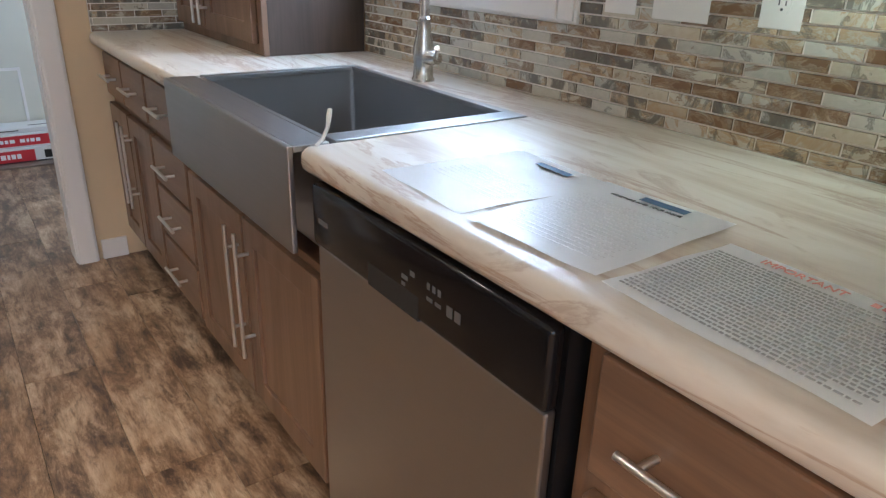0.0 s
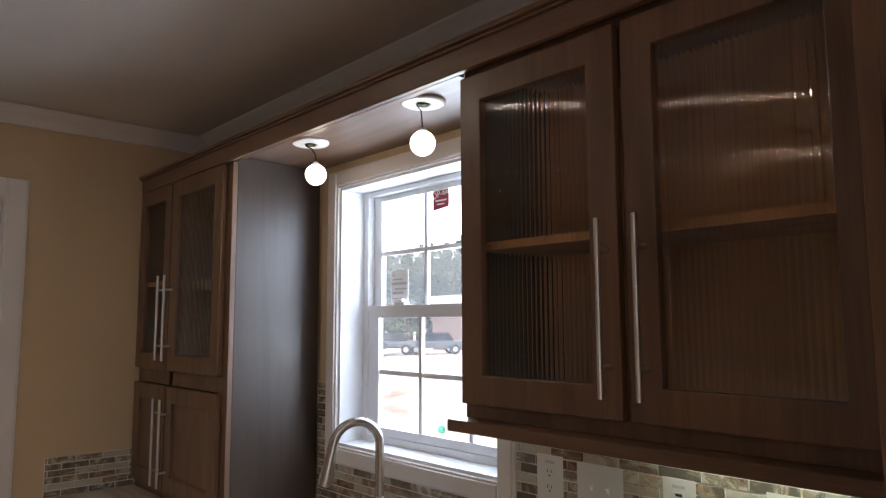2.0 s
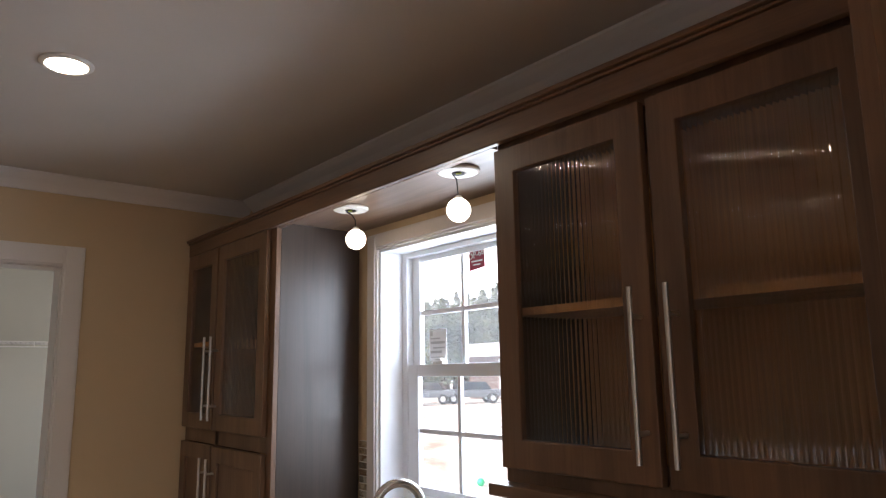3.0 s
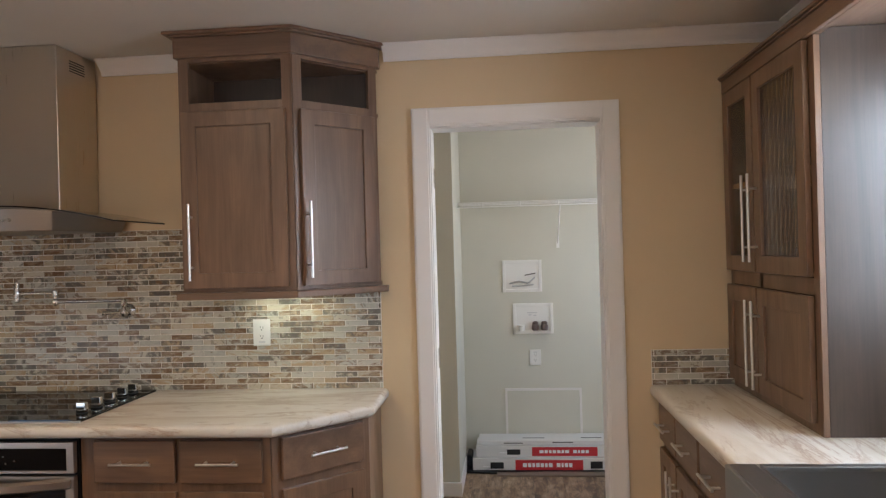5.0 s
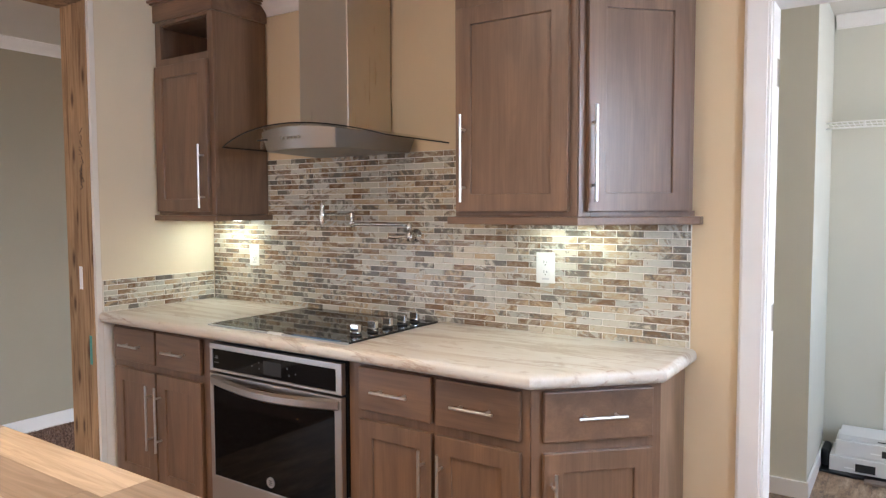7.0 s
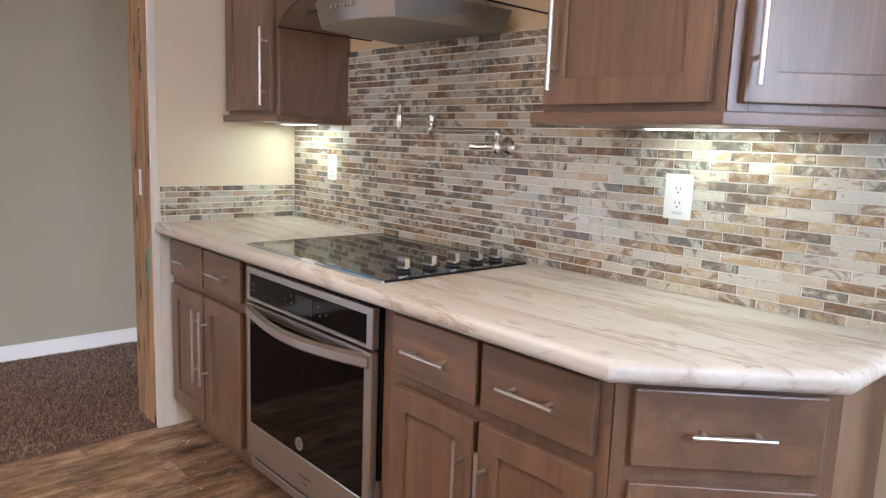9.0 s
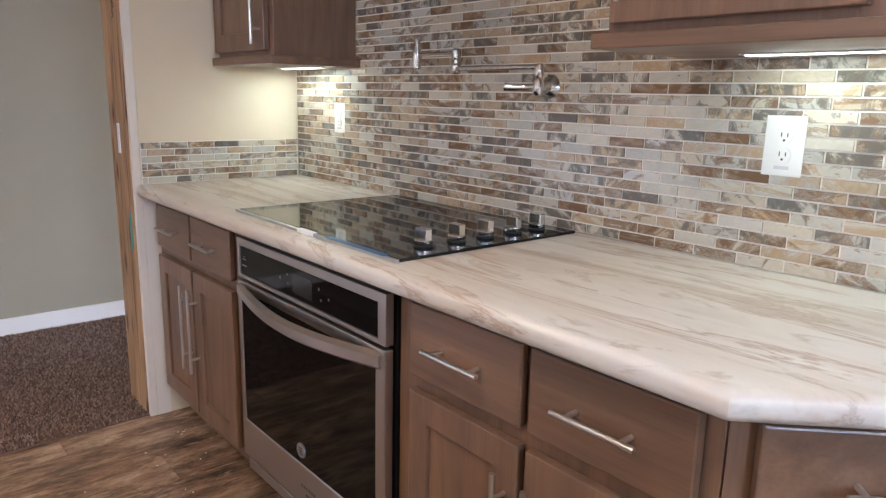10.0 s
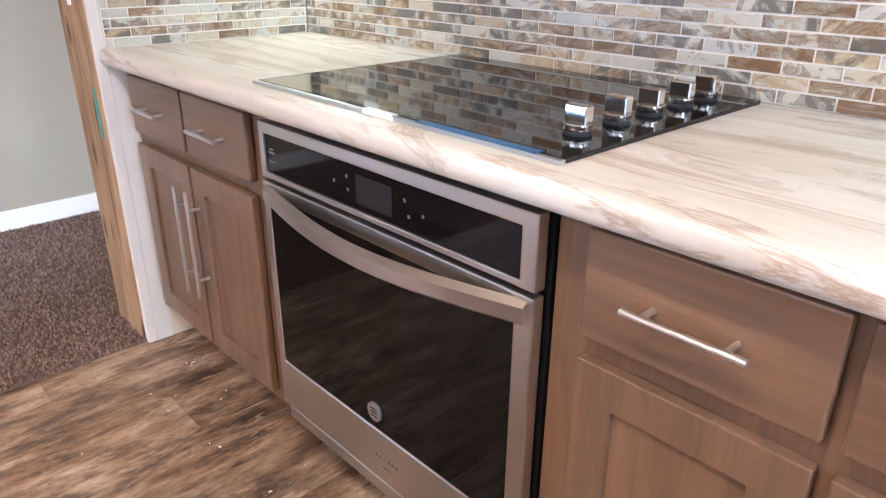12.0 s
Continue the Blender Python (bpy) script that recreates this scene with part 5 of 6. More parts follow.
# ---- wall plates ----
def plate(F, u0, u1, v0, v1, style, label):
    c = thing("wall_plate", F.p((u0 + u1) / 2, v0, 0), label, "switch plate" if style == "switch" else "outlet", "wall plates")
    bm = M()
    F.box(bm, u0, u1, v0, v1, 0.0, 0.006)
    p = part("plate", bm, "white_plastic", c, bevel=0.002)
    um, vm = (u0 + u1) / 2, (v0 + v1) / 2
    if style == "switch":
        for du in (-0.023, 0.023):
            bm = M()
            F.box(bm, um + du - 0.005, um + du + 0.005, vm - 0.011, vm + 0.011, 0.006, 0.0075)
            F.box(bm, um + du - 0.0035, um + du + 0.0035, vm, vm + 0.009, 0.0075, 0.016)
            part("toggle", bm, "white_plastic", c, bevel=0.001)
    else:
        rows = ((-0.019, True), (0.019, True)) if style != "usb" else ((-0.019, True), (0.019, False))
        for dv, socket in rows:
            bm = M()
            if socket:
                cyl(bm, F.p(um, vm + dv, 0.006), F.p(um, vm + dv, 0.0078), 0.0165, 20)
            else:
                F.box(bm, um - 0.013, um + 0.013, vm + dv - 0.011, vm + dv + 0.011, 0.006, 0.0076)
            s = part("socket", bm, "white_plastic", c, smooth=True)
            bm = M()
            if socket:
                F.box(bm, um - 0.0072, um - 0.0052, vm + dv - 0.001, vm + dv + 0.008, 0.0079, 0.0083)
                F.box(bm, um + 0.0052, um + 0.0072, vm + dv - 0.001, vm + dv + 0.007, 0.0079, 0.0083)
                cyl(bm, F.p(um, vm + dv - 0.0075, 0.0078), F.p(um, vm + dv - 0.0075, 0.0083), 0.0026, 8)
            else:
                F.box(bm, um - 0.008, um + 0.008, vm + dv - 0.008, vm + dv - 0.002, 0.0077, 0.0081)
                F.box(bm, um - 0.008, um + 0.008, vm + dv + 0.002, vm + dv + 0.008, 0.0077, 0.0081)
            part("slot", bm, "dark_slot", s)
        bm = M()
        vv = v1 - 0.022 if style != "duplex_low" else v0 + 0.014
        F.box(bm, um - 0.015, um + 0.015, vv, vv + 0.007, 0.0062, 0.0066)
        part("print_mark", bm, "ink_grey", c)


PN = Face((0, 0.0, 0), (1, 0, 0), (0, -1, 0))
PE = Face((0.0, 0, 0), (0, -1, 0), (-1, 0, 0))
PL = Face((-0.031, 1.949, 0), (1, 0, 0), (0, -1, 0))
SHIFT[0] = NORTH
plate(PN, -2.432, -2.350, 1.111, 1.233, "duplex_low", "white duplex outlet on the mosaic above the counter")
plate(PN, -4.103, -4.028, 1.108, 1.222, "duplex_low", "white duplex outlet in the mosaic near the corner")
SHIFT[0] = EAST
plate(PE, 1.902, 1.988, 1.125, 1.251, "duplex", "white duplex outlet beside the window")
plate(PE, 2.029, 2.162, 1.123, 1.247, "switch", "white double toggle switch plate")
plate(PE, 2.262, 2.342, 1.128, 1.248, "usb", "white outlet with charging ports")
plate(PE, 2.489, 2.572, 1.124, 1.252, "duplex", "white duplex outlet under the wall cabinet")
SHIFT[0] = NORTH
plate(PL, -1.10, -1.02, 0.680, 0.792, "duplex", "white outlet low on the laundry wall")

# ---- papers on the sink counter ----
SHIFT[0] = EAST
PZ = TOP + 0.0008


def sheet(name, x0, x1, y0, y1, turn, label, lines, heading, bar, words=None):
    cx, cy = (x0 + x1) / 2, (y0 + y1) / 2
    c = thing(name, (cx, cy, PZ), label, "paper", "papers on the counter")
    rot = Matrix.Translation((cx, cy, 0)) @ Matrix.Rotation(radians(turn), 4, "Z") @ Matrix.Translation((-cx, -cy, 0))

    def flat(rows, z):
        bm = boxes(*[(a, b, p, q, z, z + 0.0004) for a, b, p, q in rows])
        bm.transform(rot)
        return bm

    bm = M()
    n = 12
    g = [[bm.verts.new((x0 + (x1 - x0) * i / n, y0 + (y1 - y0) * j / n, PZ + sheet.lift + 0.0012 * (math.sin(i * 0.9 + x0 * 7) * math.sin(j * 0.7 + y0 * 9) + 1))) for j in range(n + 1)] for i in range(n + 1)]
    for i in range(n):
        for j in range(n):
            bm.faces.new((g[i][j], g[i + 1][j], g[i + 1][j + 1], g[i][j + 1]))
    bm.transform(rot)
    bmesh.ops.solidify(bm, geom=bm.faces[:], thickness=0.0006)
    part("page", bm, "paper", c)
    z = PZ + sheet.lift + 0.0028
    # pages with no heading get the print that is paled for glare
    part("text_line", flat(lines, z), "ink_dark" if heading else "ink_glare", c)
    if heading:
        part("red_heading", flat(heading, z), "ink_red", c)
    if bar:
        part("logo_bar", flat([bar], z), "ink_navy", c)
    if words:
        text, size, x, y, ink = words
        m = rot @ Matrix.Translation((x, y, z + 0.0006)) @ Matrix(((0, 1, 0, 0), (-1, 0, 0, 0), (0, 0, 1, 0), (0, 0, 0, 1)))
        lettering(text, size, m, ink, c)
    sheet.lift += 0.003


sheet.lift = 0.0
rng = random.Random(4)


def text_rows(xa, xb, ya, yb, step, fill, word=0.016, gap=0.003):
    """Rows of word-long bars, reading along y."""
    rows, x = [], xb
    while x > xa:
        y = yb
        stop = ya + (yb - ya) * rng.uniform(0, 0.35) if rng.random() < 0.3 else ya
        while y > stop + 0.004:
            w = min(rng.uniform(0.35, 1.0) * word, y - stop)
            rows.append((x - step * fill, x, y - w, y))
            y -= w + gap
        x -= step
    return rows


sheet("instruction_sheet", -0.668, -0.390, -2.305, -2.085, -3, "white printed instruction page with a navy logo bar", text_rows(-0.60, -0.51, -2.29, -2.12, 0.0105, 0.14, 0.012), None, (-0.428, -0.414, -2.248, -2.170))
sheet("instruction_sheet", -0.672, -0.392, -2.530, -2.314, 3, "white printed instruction page half under another", text_rows(-0.64, -0.47, -2.51, -2.335, 0.0105, 0.14, 0.012), None, (-0.425, -0.408, -2.472, -2.398), ("MOISTURE AND YOUR HOME", 0.0088, -0.4405, -2.418, "dark_slot"))
sheet("notice_sheet", -0.682, -0.464, -2.838, -2.558, -2, "white notice page with dense text and red heading", text_rows(-0.667, -0.500, -2.826, -2.568, 0.0074, 0.42, 0.0085, 0.0019),
      text_rows(-0.488, -0.476, -2.815, -2.735, 0.02, 0.50, 0.010), None, ("IMPORTANT", 0.0175, -0.489, -2.662, "ink_red"))

# ---- laundry ----
SHIFT[0] = NORTH
c = thing("laundry_shelf", (-0.75, 1.8, 1.85), "white wire closet shelf on the laundry wall", "shelf")
bm = M()
for y, z in ((1.65, 1.835), (1.65, 1.805), (1.94, 1.835), (1.8, 1.835)):
    cyl(bm, (-1.62, y, z), (0.15, y, z), 0.004, 8)
part("rail", bm, "white_plastic", c, smooth=True)
bm = M()
for i in range(70):
    x = -1.61 + 0.0254 * i
    cyl(bm, (x, 1.65, 1.835), (x, 1.94, 1.835), 0.0018, 6)
part("deck_wire", bm, "white_plastic", c)
for i in range(7):
    x = -1.43 + 0.254 * i
    bm = M()
    cyl(bm, (x, 1.648, 1.803), (x, 1.648, 1.837), 0.0045, 8)
    part("tie", bm, "white_plastic", c)
bm = M()
cyl(bm, (-0.91, 1.655, 1.805), (-0.91, 1.945, 1.545), 0.005, 8)
box(bm, -0.92, -0.90, 1.938, 1.949, 1.515, 1.56)
part("bracket", bm, "white_plastic", c)
part("end_clip", boxes((-1.634, -1.605, 1.635, 1.68, 1.79, 1.85)), "white_plastic", c, bevel=0.002)


def recessed_box(u0, u1, v0, v1, label):
    c = thing("utility_box", ((u0 + u1) / 2, 1.94, v0), label, "utility box", "washer boxes")
    bm = M()
    t = 0.022
    PL.box(bm, u0, u0 + t, v0, v1, 0, 0.010)
    PL.box(bm, u1 - t, u1, v0, v1, 0, 0.010)
    PL.box(bm, u0 + t, u1 - t, v0, v0 + t, 0, 0.010)
    PL.box(bm, u0 + t, u1 - t, v1 - t, v1, 0, 0.010)
    part("frame", bm, "white_plastic", c, bevel=0.002)
    bm = M()
    PL.box(bm, u0 + t, u1 - t, v0 + t, v1 - t, 0.0005, 0.002)
    part("recess_back", bm, "white_plastic", c)
    return c


c = recessed_box(-1.278, -0.999, 1.205, 1.434, "white recessed washer box with a hose valve")
bm = M()
tube(bm, [PL.p(-1.23, 1.27, 0.02), PL.p(-1.16, 1.285, 0.03), PL.p(-1.10, 1.27, 0.03), PL.p(-1.05, 1.31, 0.03)], 0.006, 8)
tube(bm, [PL.p(-1.21, 1.25, 0.02), PL.p(-1.12, 1.255, 0.035), PL.p(-1.06, 1.26, 0.02)], 0.006, 8)
part("hose", bm, "bare_metal", c, smooth=True)
bm = M()
cyl(bm, PL.p(-1.12, 1.325, 0.02), PL.p(-1.045, 1.34, 0.03), 0.0035, 8)
part("valve_lever", bm, "rubber", c)
c = recessed_box(-1.211, -0.926, 0.906, 1.124, "white recessed washer box with two valves")
for u in (-1.055, -0.990):
    bm = M()
    lathe(bm, PL.p(u, 0.932, 0.028), [(0.020, 0), (0.026, 0.012), (0.026, 0.035), (0.018, 0.045), (0.022, 0.055), (0.012, 0.065)], 14)
    part("valve", bm, "shed_dark", c, "dark valve with hose thread", smooth=True)
bm = M()
cyl(bm, PL.p(-1.155, 0.93, 0.028), PL.p(-1.155, 0.97, 0.028), 0.024, 14)
part("drain_cup", bm, "white_plastic", c, smooth=True)
part("print_mark", boxes((-1.141, -1.071, 1.9455, 1.9468, 1.053, 1.059), (-1.131, -1.111, 1.9455, 1.9468, 1.037, 1.045), (-1.096, -1.076, 1.9455, 1.9468, 1.033, 1.041)), "ink_grey", c)
c = thing("access_panel", (-1.05, 1.94, 0), "pale access panel framed in thin white trim", "panel")
bm = M()
for r in ((-1.282, -1.266, 0.0, 0.516), (-0.756, -0.740, 0.0, 0.516), (-1.266, -0.756, 0.500, 0.516)):
    PL.box(bm, r[0], r[1], r[2] + 0.09 if r[2] == 0 else r[2], r[3], 0, 0.008)
part("frame", bm, "white_trim", c)
part("cover", boxes((-1.296, -0.788, 1.945, 1.9485, 0.09, 0.499)), "laundry_paint", c)

for k, (x0, x1, y0, y1, z0, z1, rx0, rx1) in enumerate(((-1.545, -0.30, 1.695, 1.915, 0.0005, 0.088, -1.255, -0.800), (-1.520, -0.28, 1.715, 1.925, 0.0895, 0.170, -1.140, -0.700))):
    c = thing("flooring_box", ((x0 + x1) / 2, (y0 + y1) / 2, z0), "long white carton of floor planks with a red label", "carton", "cartons in the laundry")
    b = part("carton", boxes((x0, x1, y0, y1, z0, z1)), "box_white", c, bevel=0.004)
    part("red_label", boxes((rx0, rx1, y0 - 0.0015, y0 - 0.0003, z0 + 0.010, z1 - 0.010)), "box_red", b)
    bm = M()
    x = rx0 + 0.05
    for w in (0.028, 0.022, 0.018, 0.024, 0.022, 0.018, 0.026, 0.0, 0.026, 0.014, 0.022, 0.022):
        if w:
            box(bm, x, x + w, y0 - 0.0028, y0 - 0.0018, z0 + 0.030, z1 - 0.030)
        x += w + 0.007 if w else 0.02
    box(bm, rx0 - 0.22, rx0 - 0.09, y0 - 0.0015, y0 - 0.0003, z0 + 0.030, z0 + 0.036)
    part("print_mark", bm, "paper", b)
    part("black_label", boxes((rx1 + 0.05, rx1 + 0.13, y0 - 0.0015, y0 - 0.0003, z0 + 0.02, z1 - 0.02)), "dark_slot", b)
    part("black_label", boxes((rx0 - 0.17, rx0 - 0.08, y0 - 0.0030, y0 - 0.0018, z0 + 0.02, z1 - 0.025)), "dark_slot", b)
c = thing("flooring_box", (-0.9, 1.8, 0.17), "open white carton lying on the stack", "carton", "cartons in the laundry")
bm = boxes((-1.505, -0.28, 1.735, 1.928, 0.1715, 0.198))
part("carton", bm, "box_white", c, bevel=0.004)
bm = boxes((-1.33, -1.20, 1.733, 1.7347, 0.180, 0.185), (-1.0, -0.86, 1.733, 1.7347, 0.184, 0.189), (-1.20, -1.05, 1.80, 1.815, 0.1982, 0.1986), (-0.80, -0.66, 1.80, 1.815, 0.1982, 0.1986))
part("print_mark", bm, "dark_slot", c)
c = thing("black_wrap_band", (-0.95, 1.69, 0), "black wrapping at the end of the carton stack with a black band beneath", "wrap")
# flat black band along the foot of the cartons
bm = M()
prism(bm, [(-1.60, 1.66), (-1.42, 1.632), (-0.95, 1.655), (-0.30, 1.640), (-0.30, 1.6935), (-1.547, 1.6935), (-1.547, 1.80), (-1.595, 1.81)], 0.0006, 0.012)
part("skirt", bm, "black_plastic", c, bevel=0.004)
bm = M()
prism(bm, [(-1.590, 1.74), (-1.549, 1.70), (-1.549, 1.88), (-1.585, 1.90)], 0.0125, 0.105)
part("gathered_end", bm, "black_plastic", c, bevel=0.012)
c = thing("loose_plank", (-1.0, 1.62, 0.002), "loose grey-brown plank lying before the cartons", "plank")
bm = boxes((-1.38, -0.62, 1.58, 1.675, 0.001, 0.012))
part("board", bm, "butcher_block", c, bevel=0.001)

# ---- outside the window ----
SHIFT[0] = EAST
solid("ground", boxes((0.4, 400, -300, 300, -0.62, -0.60)), "yard_dirt", "pale trampled dirt yard", kind=S)
bm = M()
bm.faces.new([bm.verts.new(p) for p in ((30, 190, -3), (30, 190, 90), (210, 10, 90), (210, 10, -3))])
solid("backdrop", bm, "hazy_sky", "pale hazy sky behind the tree line", kind=S)
c = thing("shed", (40, 40, -0.6), "white shed with a pitched roof across the yard", "building")
F = Face((37.0, 40.3, -0.6), (0.71, -0.70, 0), (-0.70, -0.71, 0))
bm = M()
F.box(bm, 0, 7.5, 0, 3.4, -5, 0)
part("wall", bm, "shed_dark", c)
bm = M()
v = [bm.verts.new(F.p(*q)) for q in ((-0.5, 3.35, 0.5), (8, 3.75, 0.5), (8, 4.9, -2.5), (-0.5, 4.5, -2.5), (-0.5, 3.35, -5.5), (8, 3.75, -5.5))]
bm.faces.new((v[0], v[1], v[2], v[3]))
bm.faces.new((v[3], v[2], v[5], v[4]))
bmesh.ops.solidify(bm, geom=bm.faces[:], thickness=0.12)
part("roof", bm, "siding", c)
bm = M()
F.box(bm, 2.4, 7.5, 0.1, 3.2, 0.0, 0.04)
part("door", bm, "siding", c)


def trailer(x, y, turn):
    """A dark utility vehicle seen small across the yard."""
    c = thing("parked_vehicle", (x, y, -0.6), "dark parked utility vehicle in the yard", "vehicle")
    m = Matrix.Translation((x, y, -0.6)) @ Matrix.Rotation(radians(turn), 4, "Z")

    def place(bm):
        bm.transform(m)
        return bm

    bm = boxes((-2.2, 2.2, -0.9, 0.9, 0.45, 0.95))
    bmesh.ops.bevel(bm, geom=bm.edges[:], offset=0.12, segments=2, affect="EDGES")
    part("body", place(bm), "vehicle_paint", c, smooth=True)
    bm = M()
    prism(bm, [(-1.4, -0.8), (1.0, -0.8), (1.0, 0.8), (-1.4, 0.8)], 0.95, 1.5)
    for vv in bm.verts:
        if vv.co.z > 1.2:
            vv.co.x *= 0.7
            vv.co.y *= 0.85
    part("cabin", place(bm), "black_glass", c, bevel=0.05)
    for sx in (-1.4, 1.4):
        for sy in (-0.9, 0.9):
            bm = M()
            cyl(bm, (sx, sy - 0.12, 0.36), (sx, sy + 0.12, 0.36), 0.36, 20)
            wh = part("wheel", place(bm), "rubber", c, smooth=True)
            bm = M()
            cyl(bm, (sx, sy - 0.13, 0.36), (sx, sy + 0.13, 0.36), 0.19, 16)
            part("rim", place(bm), "bare_metal", wh, smooth=True)


trailer(29.5, 36.5, 130)
trailer(32.0, 34.6, 150)
trailer(26.0, 36.0, 120)


def tree(x, y, h, seed):
    r = random.Random(seed)
    c = thing("tree", (x, y, -0.6), "tall thin pine in the hazy tree line", "tree", "tree line")
    bm = M()
    tube(bm, [(x, y, -0.6), (x + r.uniform(-.2, .2), y, h * 0.4), (x + r.uniform(-.3, .3), y + r.uniform(-.3, .3), h)], 0.2, 8, [0.24, 0.16, 0.04])
    for k in range(12):
        z = h * r.uniform(0.35, 0.95)
        a = r.uniform(0, 6.28)
        ln = (1.15 - z / h) * 4.0
        tube(bm, [(x, y, z), (x + math.cos(a) * ln, y + math.sin(a) * ln, z + 0.5)], 0.05, 5, [0.06, 0.015])
    part("trunk", bm, "bark", c)
    vs, fs = [], []
    for k in range(900):
        z = h * (0.04 + 0.98 * r.random() ** 0.8)
        rad = max(0.3, min(2.6, (1.10 - z / h) * 3.6)) * math.sqrt(r.random()) * (0.6 + 0.5 * math.sin(seed + z * 1.9) ** 2)
        a = r.uniform(0, 6.28)
        p = Vector((x + math.cos(a) * rad, y + math.sin(a) * rad, z))
        d = Vector((r.gauss(0, 1), r.gauss(0, 1), r.gauss(0, 0.6))).normalized() * r.uniform(0.16, 0.36)
        e = d.orthogonal().normalized() * 0.14
        i = len(vs)
        vs += [p - d, p + e, p + d, p - e]
        fs.append((i, i + 1, i + 2, i + 3))
    me = bpy.data.meshes.new("crown")
    me.from_pydata(vs, [], fs)
    me.materials.append(MATS["foliage"])
    ob = new("crown", me)
    ob.parent = c
    ob.matrix_parent_inverse = Matrix.Translation(-BASE[c.name])


r2 = random.Random(11)
for k in range(66):
    a, d = radians(40 + 0.72 * (k % 22) + r2.uniform(-0.4, 0.4)), 72 + 9 * (k // 22) + r2.uniform(-4, 6)
    tree(d * math.cos(a), d * math.sin(a), (r2.uniform(7.0, 9.5) if a > radians(49) else r2.uniform(8.5, 10.5)) + 1.1 * (k // 22), 50 + k)
bm = M()
ball(bm, (8.1, 7.4, -0.52), 0.08, 12)
solid("yard_ball", bm, "green_marker", "small bright green marker lying in the yard", "marker", smooth=True)

# ---- small litter and marks ----
SHIFT[0] = NORTH
c = thing("marker_scrawl", (-4.49, -0.675, 1.4), "black illegible marker scrawl on the raw stud", "writing")
rm = random.Random(21)
bm = M()
for k in range(9):
    z = 1.50 + 0.033 * k
    x = -4.505 + rm.uniform(-0.008, 0.008)
    tube(bm, [(x, -0.6726, z), (x + rm.uniform(0.01, 0.03), -0.6726, z + rm.uniform(-0.01, 0.02)), (x + rm.uniform(-0.005, 0.02), -0.6726, z + 0.024), (x + rm.uniform(0.0, 0.03), -0.6726, z + 0.02)], 0.0016, 5)
scr = part("stroke", bm, "dark_slot", c)
tagged(scr, kind="stuff")
bm = M()
for k in range(60):
    x, y = rm.uniform(-4.35, -2.3), rm.uniform(-1.75, -0.70)
    if k < 24:
        y = rm.uniform(-0.74, -0.60)
    w, d, a = rm.uniform(0.0012, 0.006), rm.uniform(0.001, 0.0025), rm.uniform(0, 3.14)
    q = boxes((-w, w, -d, d, 0.0004, 0.0004 + rm.uniform(0.0006, 0.002)))
    q.transform(Matrix.Translation((x, y, 0)) @ Matrix.Rotation(a, 4, "Z"))
    me = bpy.data.meshes.new("chip")
    q.to_mesh(me)
    q.free()
    bm.from_mesh(me)
    bpy.data.meshes.remove(me)
solid("floor_litter", bm, "drywall_edge", "pale plaster crumbs and wood chips scattered on the planks", kind="stuff")

# ---- carpet ----
SHIFT[0] = NORTH
rs = np.random.RandomState(3)
nx, ny = 150, 215
gx, gy = np.meshgrid(np.linspace(-5.755, -4.425, nx), np.linspace(-1.95, -0.02, ny), indexing="ij")
px = gx.ravel() + rs.uniform(-0.004, 0.004, gx.size)
py = gy.ravel() + rs.uniform(-0.004, 0.004, gx.size)
hh = rs.uniform(0.007, 0.016, gx.size)
verts = np.zeros((gx.size, 4, 3))
ang = rs.uniform(0, 6.28, gx.size)
for k in range(3):
    verts[:, k, 0] = px + 0.0062 * np.cos(ang + k * 2.094)
    verts[:, k, 1] = py + 0.0062 * np.sin(ang + k * 2.094)
    verts[:, k, 2] = 0.004
verts[:, 3, 0] = px + rs.uniform(-0.006, 0.006, gx.size)
verts[:, 3, 1] = py + rs.uniform(-0.006, 0.006, gx.size)
verts[:, 3, 2] = 0.004 + hh
idx = np.arange(gx.size)[:, None] * 4
tris = np.concatenate([np.concatenate([idx, idx + 1, idx + 3], 1), np.concatenate([idx + 1, idx + 2, idx + 3], 1), np.concatenate([idx + 2, idx, idx + 3], 1)])
me = bpy.data.meshes.new("carpet_pile")
me.from_pydata(verts.reshape(-1, 3).tolist(), [], tris.tolist())
me.materials.append(MATS["carpet"])
cb = solid("carpet", boxes((-5.775, -4.421, -6.0, 1.5, -0.005, 0.006)), "carpet", "brown speckled cut-pile carpet", "carpet", kind=S)
pile = tagged(new("carpet_pile", me), "brown speckled carpet pile", kind="stuff")
pile.parent = cb

# ---- floor planks ----
floor_ob = bpy.data.objects["floor"]
PLANK = {}


def plank(x0, x1, y0, y1):
    key = (round(x1 - x0, 3), round(y1 - y0, 3))
    if key not in PLANK:
        bm = boxes((0, key[0], 0, key[1], -0.006, 0.0))
        bmesh.ops.bevel(bm, geom=[e for e in bm.edges if all(v.co.z > -0.001 for v in e.verts)], offset=0.0014, segments=1, affect="EDGES")
        me = bpy.data.meshes.new("plank")
        bm.to_mesh(me)
        bm.free()
        me.materials.append(MATS["plank"])
        PLANK[key] = me
    o = new("plank", PLANK[key])
    o.location = (x0, y0, 0)
    o.parent = floor_ob


PW, PLN = 0.196, 1.22
rp = random.Random(9)
x = -0.95 + 5 * PW
while x > -4.45:
    a, b = max(x - PW, -4.457), x
    y = 2.2 + rp.uniform(0, PLN)
    while y > -6.0:
        y0, y1 = max(y - PLN, -6.0), min(y, 2.2)
        if y1 - y0 > 0.02:
            plank(a + 0.0006, b - 0.0006, y0 + 0.0006, y1 - 0.0006)
        y -= PLN
    x -= PW

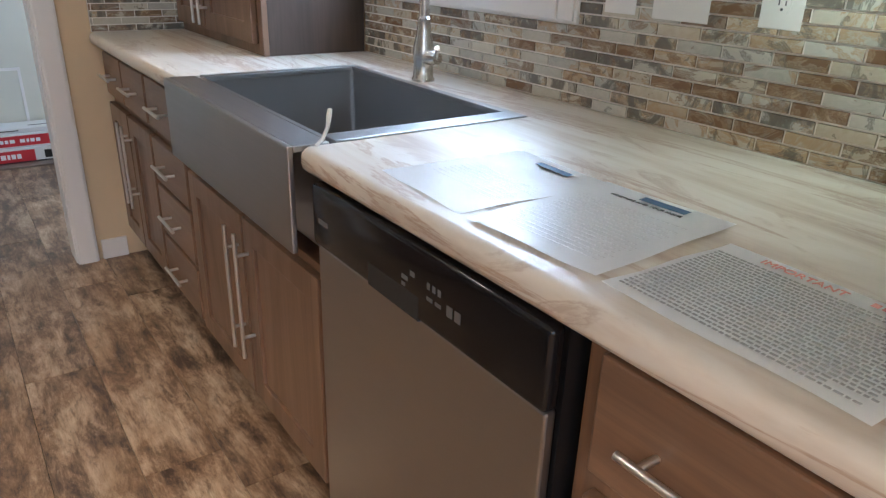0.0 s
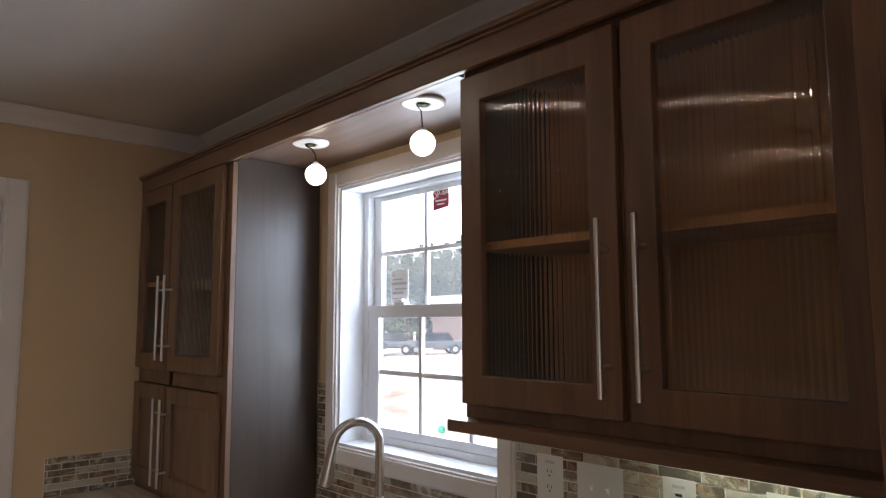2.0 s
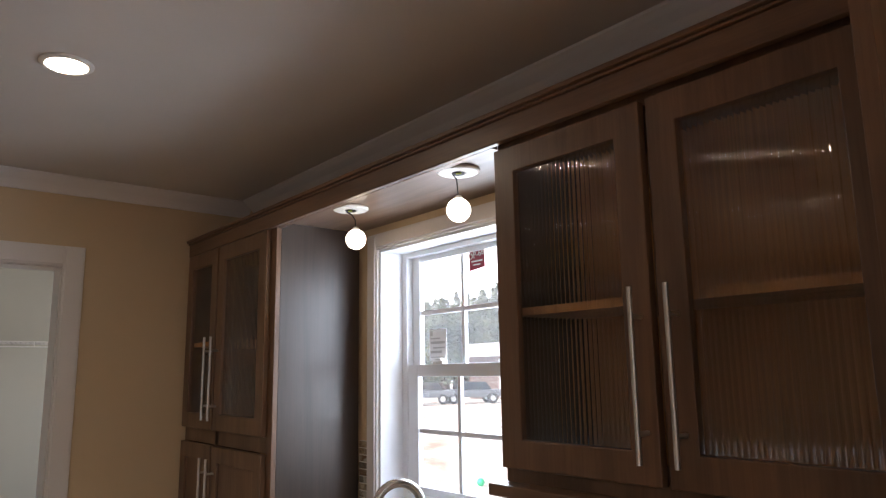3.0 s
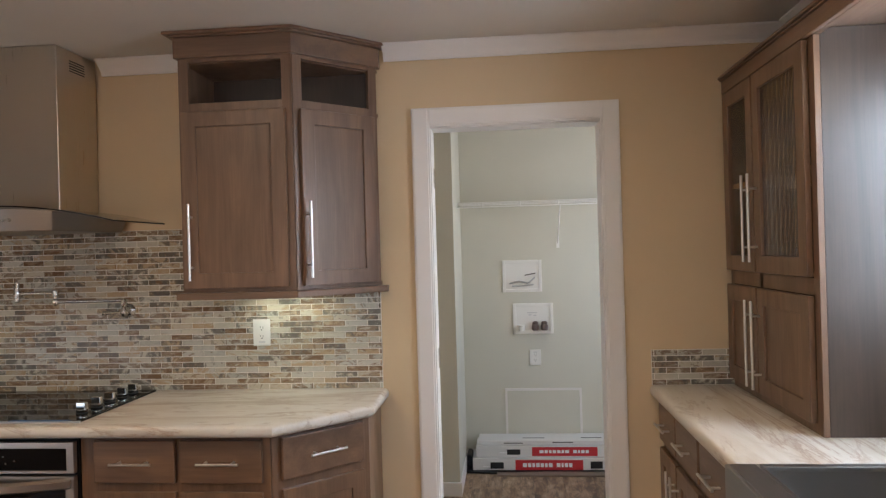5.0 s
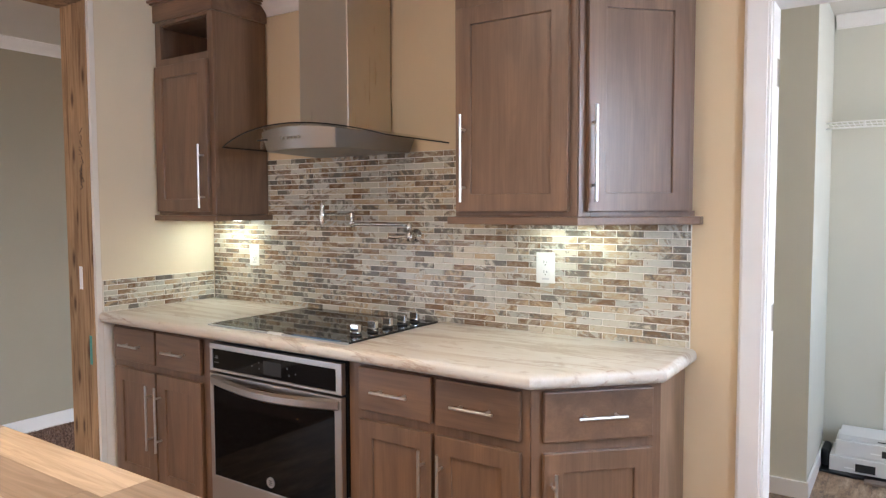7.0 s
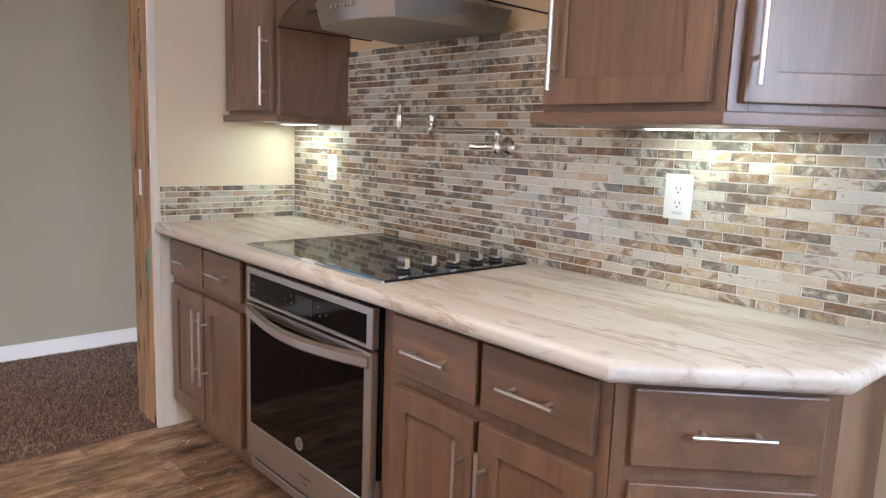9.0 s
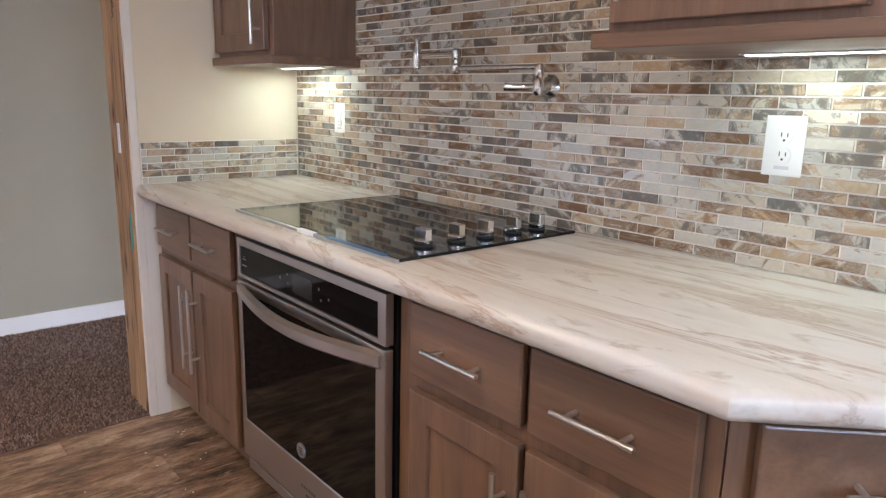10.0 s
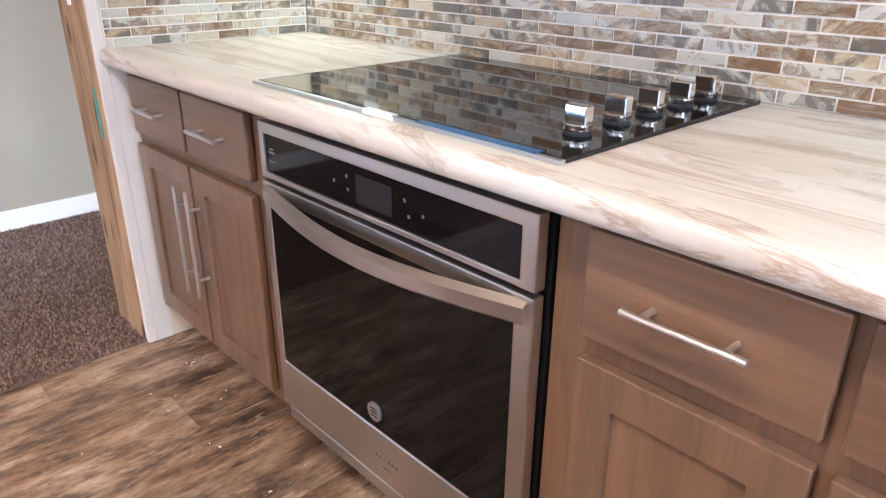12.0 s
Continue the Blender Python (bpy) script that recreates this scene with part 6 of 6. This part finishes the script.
# butcher block staves
y = -1.7665
rp = random.Random(5)
while y > -2.79:
    w = 0.09
    x = -2.051 - rp.uniform(0, 0.4)
    xs = [-2.051]
    while x > -3.45:
        xs.append(x)
        x -= rp.uniform(0.35, 0.6)
    xs.append(-3.449)
    for a, b in zip(xs[1:], xs):
        if b - a < 0.02:
            continue
        bm = boxes((0, b - a - 0.0006, -w + 0.0006, 0, 0, 0.004))
        me = bpy.data.meshes.new("stave")
        bm.to_mesh(me)
        bm.free()
        me.materials.append(MATS["butcher_block"])
        o = new("stave", me)
        o.location = (a, y, 0.9295)
        o.parent = ISLAND_TOP
    y -= w

# ---- mosaic backsplash ----
TW, TH, GAP = 0.1016, 0.0254, 0.0030
TILE = {}


def tile_mesh(w, h):
    key = (round(w, 4), round(h, 4))
    if key not in TILE:
        bm = boxes((0, key[0], -0.005, 0, 0, key[1]))
        c0 = 0.0009
        for vv in bm.verts:
            if vv.co.y < -0.001:
                vv.co.x += c0 if vv.co.x < key[0] / 2 else -c0
                vv.co.z += c0 if vv.co.z < key[1] / 2 else -c0
        me = bpy.data.meshes.new("tile")
        bm.to_mesh(me)
        bm.free()
        me.materials.append(MATS["tile_glass"])
        TILE[key] = me
    return TILE[key]


def mosaic(name, m, u0, u1, rows, holes, label, single, phase=0.0):
    """Grout bed and running-bond tiles on a wall; m takes (along, out, up) to the place."""
    bm = M()
    box(bm, u0, u1, -0.0025, 0.0075, 0, rows * TH)
    bm.transform(m)
    if holes:
        bm.free()
        bm = M()
        us = sorted({u0, u1, *[h[0] for h in holes], *[h[1] for h in holes]})
        vs = sorted({0.0, rows * TH, *[h[2] for h in holes], *[h[3] for h in holes]})
        for a, b in zip(us, us[1:]):
            for p, q in zip(vs, vs[1:]):
                um, vm = (a + b) / 2, (p + q) / 2
                if u0 < um < u1 and 0 < vm < rows * TH and not any(h[0] < um < h[1] and h[2] < vm < h[3] for h in holes):
                    box(bm, a, b, -0.0025, 0.0075, p, q)
        bm.transform(m)
    bed = solid(name, bm, "grout", label, kind=S)
    jv, jf, jc = [], [], 0
    for r in range(rows):
        v0, v1 = r * TH + GAP / 2, (r + 1) * TH - GAP / 2
        u = u0 - TW + ((r % 2) * 0.5 + phase) * TW % TW
        while u < u1:
            spans = [(max(u, u0) + GAP / 2, min(u + TW, u1) - GAP / 2)]
            u += TW
            a, b = spans[0]
            pieces = [(a, b, v0, v1)]
            for h in holes:
                nxt = []
                for a, b, p, q in pieces:
                    if b <= h[0] or a >= h[1] or q <= h[2] or p >= h[3]:
                        nxt.append((a, b, p, q))
                        continue
                    if a < h[0]:
                        nxt.append((a, h[0] - 0.001, p, q))
                    if b > h[1]:
                        nxt.append((h[1] + 0.001, b, p, q))
                    if p < h[2] and b > h[0] and a < h[1]:
                        nxt.append((max(a, h[0]), min(b, h[1]), p, h[2] - 0.001))
                    if q > h[3] and b > h[0] and a < h[1]:
                        nxt.append((max(a, h[0]), min(b, h[1]), h[3] + 0.001, q))
                pieces = nxt
            for a, b, p, q in pieces:
                if b - a < 0.006 or q - p < 0.005:
                    continue
                if single(a, p):
                    o = new("tile", tile_mesh(b - a, q - p))
                    o.matrix_world = m @ Matrix.Translation((a, -0.0005, p))
                    o.parent = bed
                else:
                    c0 = 0.0009
                    q8 = [(a, 0, p), (b, 0, p), (b, 0, q), (a, 0, q), (a + c0, -0.005, p + c0), (b - c0, -0.005, p + c0), (b - c0, -0.005, q - c0), (a + c0, -0.005, q - c0)]
                    k = len(jv)
                    jv += [m @ (Vector(w) + Vector((0, -0.0005, 0))) for w in q8]
                    jf += [(k + 4, k + 5, k + 6, k + 7), (k, k + 1, k + 5, k + 4), (k + 1, k + 2, k + 6, k + 5), (k + 2, k + 3, k + 7, k + 6), (k + 3, k, k + 4, k + 7)]
    if jv:
        me = bpy.data.meshes.new("far_tiles")
        me.from_pydata(jv, [], jf)
        me.materials.append(MATS["tile_glass_joined"])
        o = tagged(new("far_tiles", me), kind="stuff")
        o.parent = bed


MN = Matrix.Translation((-0.036, 0, TOP))
ME = Matrix.Translation((0, 0, TOP)) @ Matrix(((0, 1, 0, 0), (-1, 0, 0, 0), (0, 0, 1, 0), (0, 0, 0, 1)))
MS = Matrix.Translation((-4.436, 0, TOP)) @ Matrix(((0, -1, 0, 0), (1, 0, 0, 0), (0, 0, 1, 0), (0, 0, 0, 1)))
SHIFT[0] = EAST
mosaic("backsplash_range", MN, -4.394, -1.842, 29, [(-4.41, -3.953, 0.436, 0.80), (-2.602, -1.8, 0.436, 0.80)], "marbled glass mosaic backsplash behind the cooktop",
       lambda u, v: u > -3.46 and v < 0.43)
mosaic("backsplash_sink", ME, 0.850, 2.866, 18, [(0.914, 1.829, 0.177, 0.60)], "marbled glass mosaic backsplash behind the sink", lambda u, v: True, 0.3)
mosaic("backsplash_stub", MS, -0.640, -0.006, 6, [], "low marbled glass mosaic band on the short wall", lambda u, v: True, 0.2)
mosaic("backsplash_corner", MN, -0.668, -0.322, 6, [], "low marbled glass mosaic band beside the tall cabinet", lambda u, v: True, 0.6)
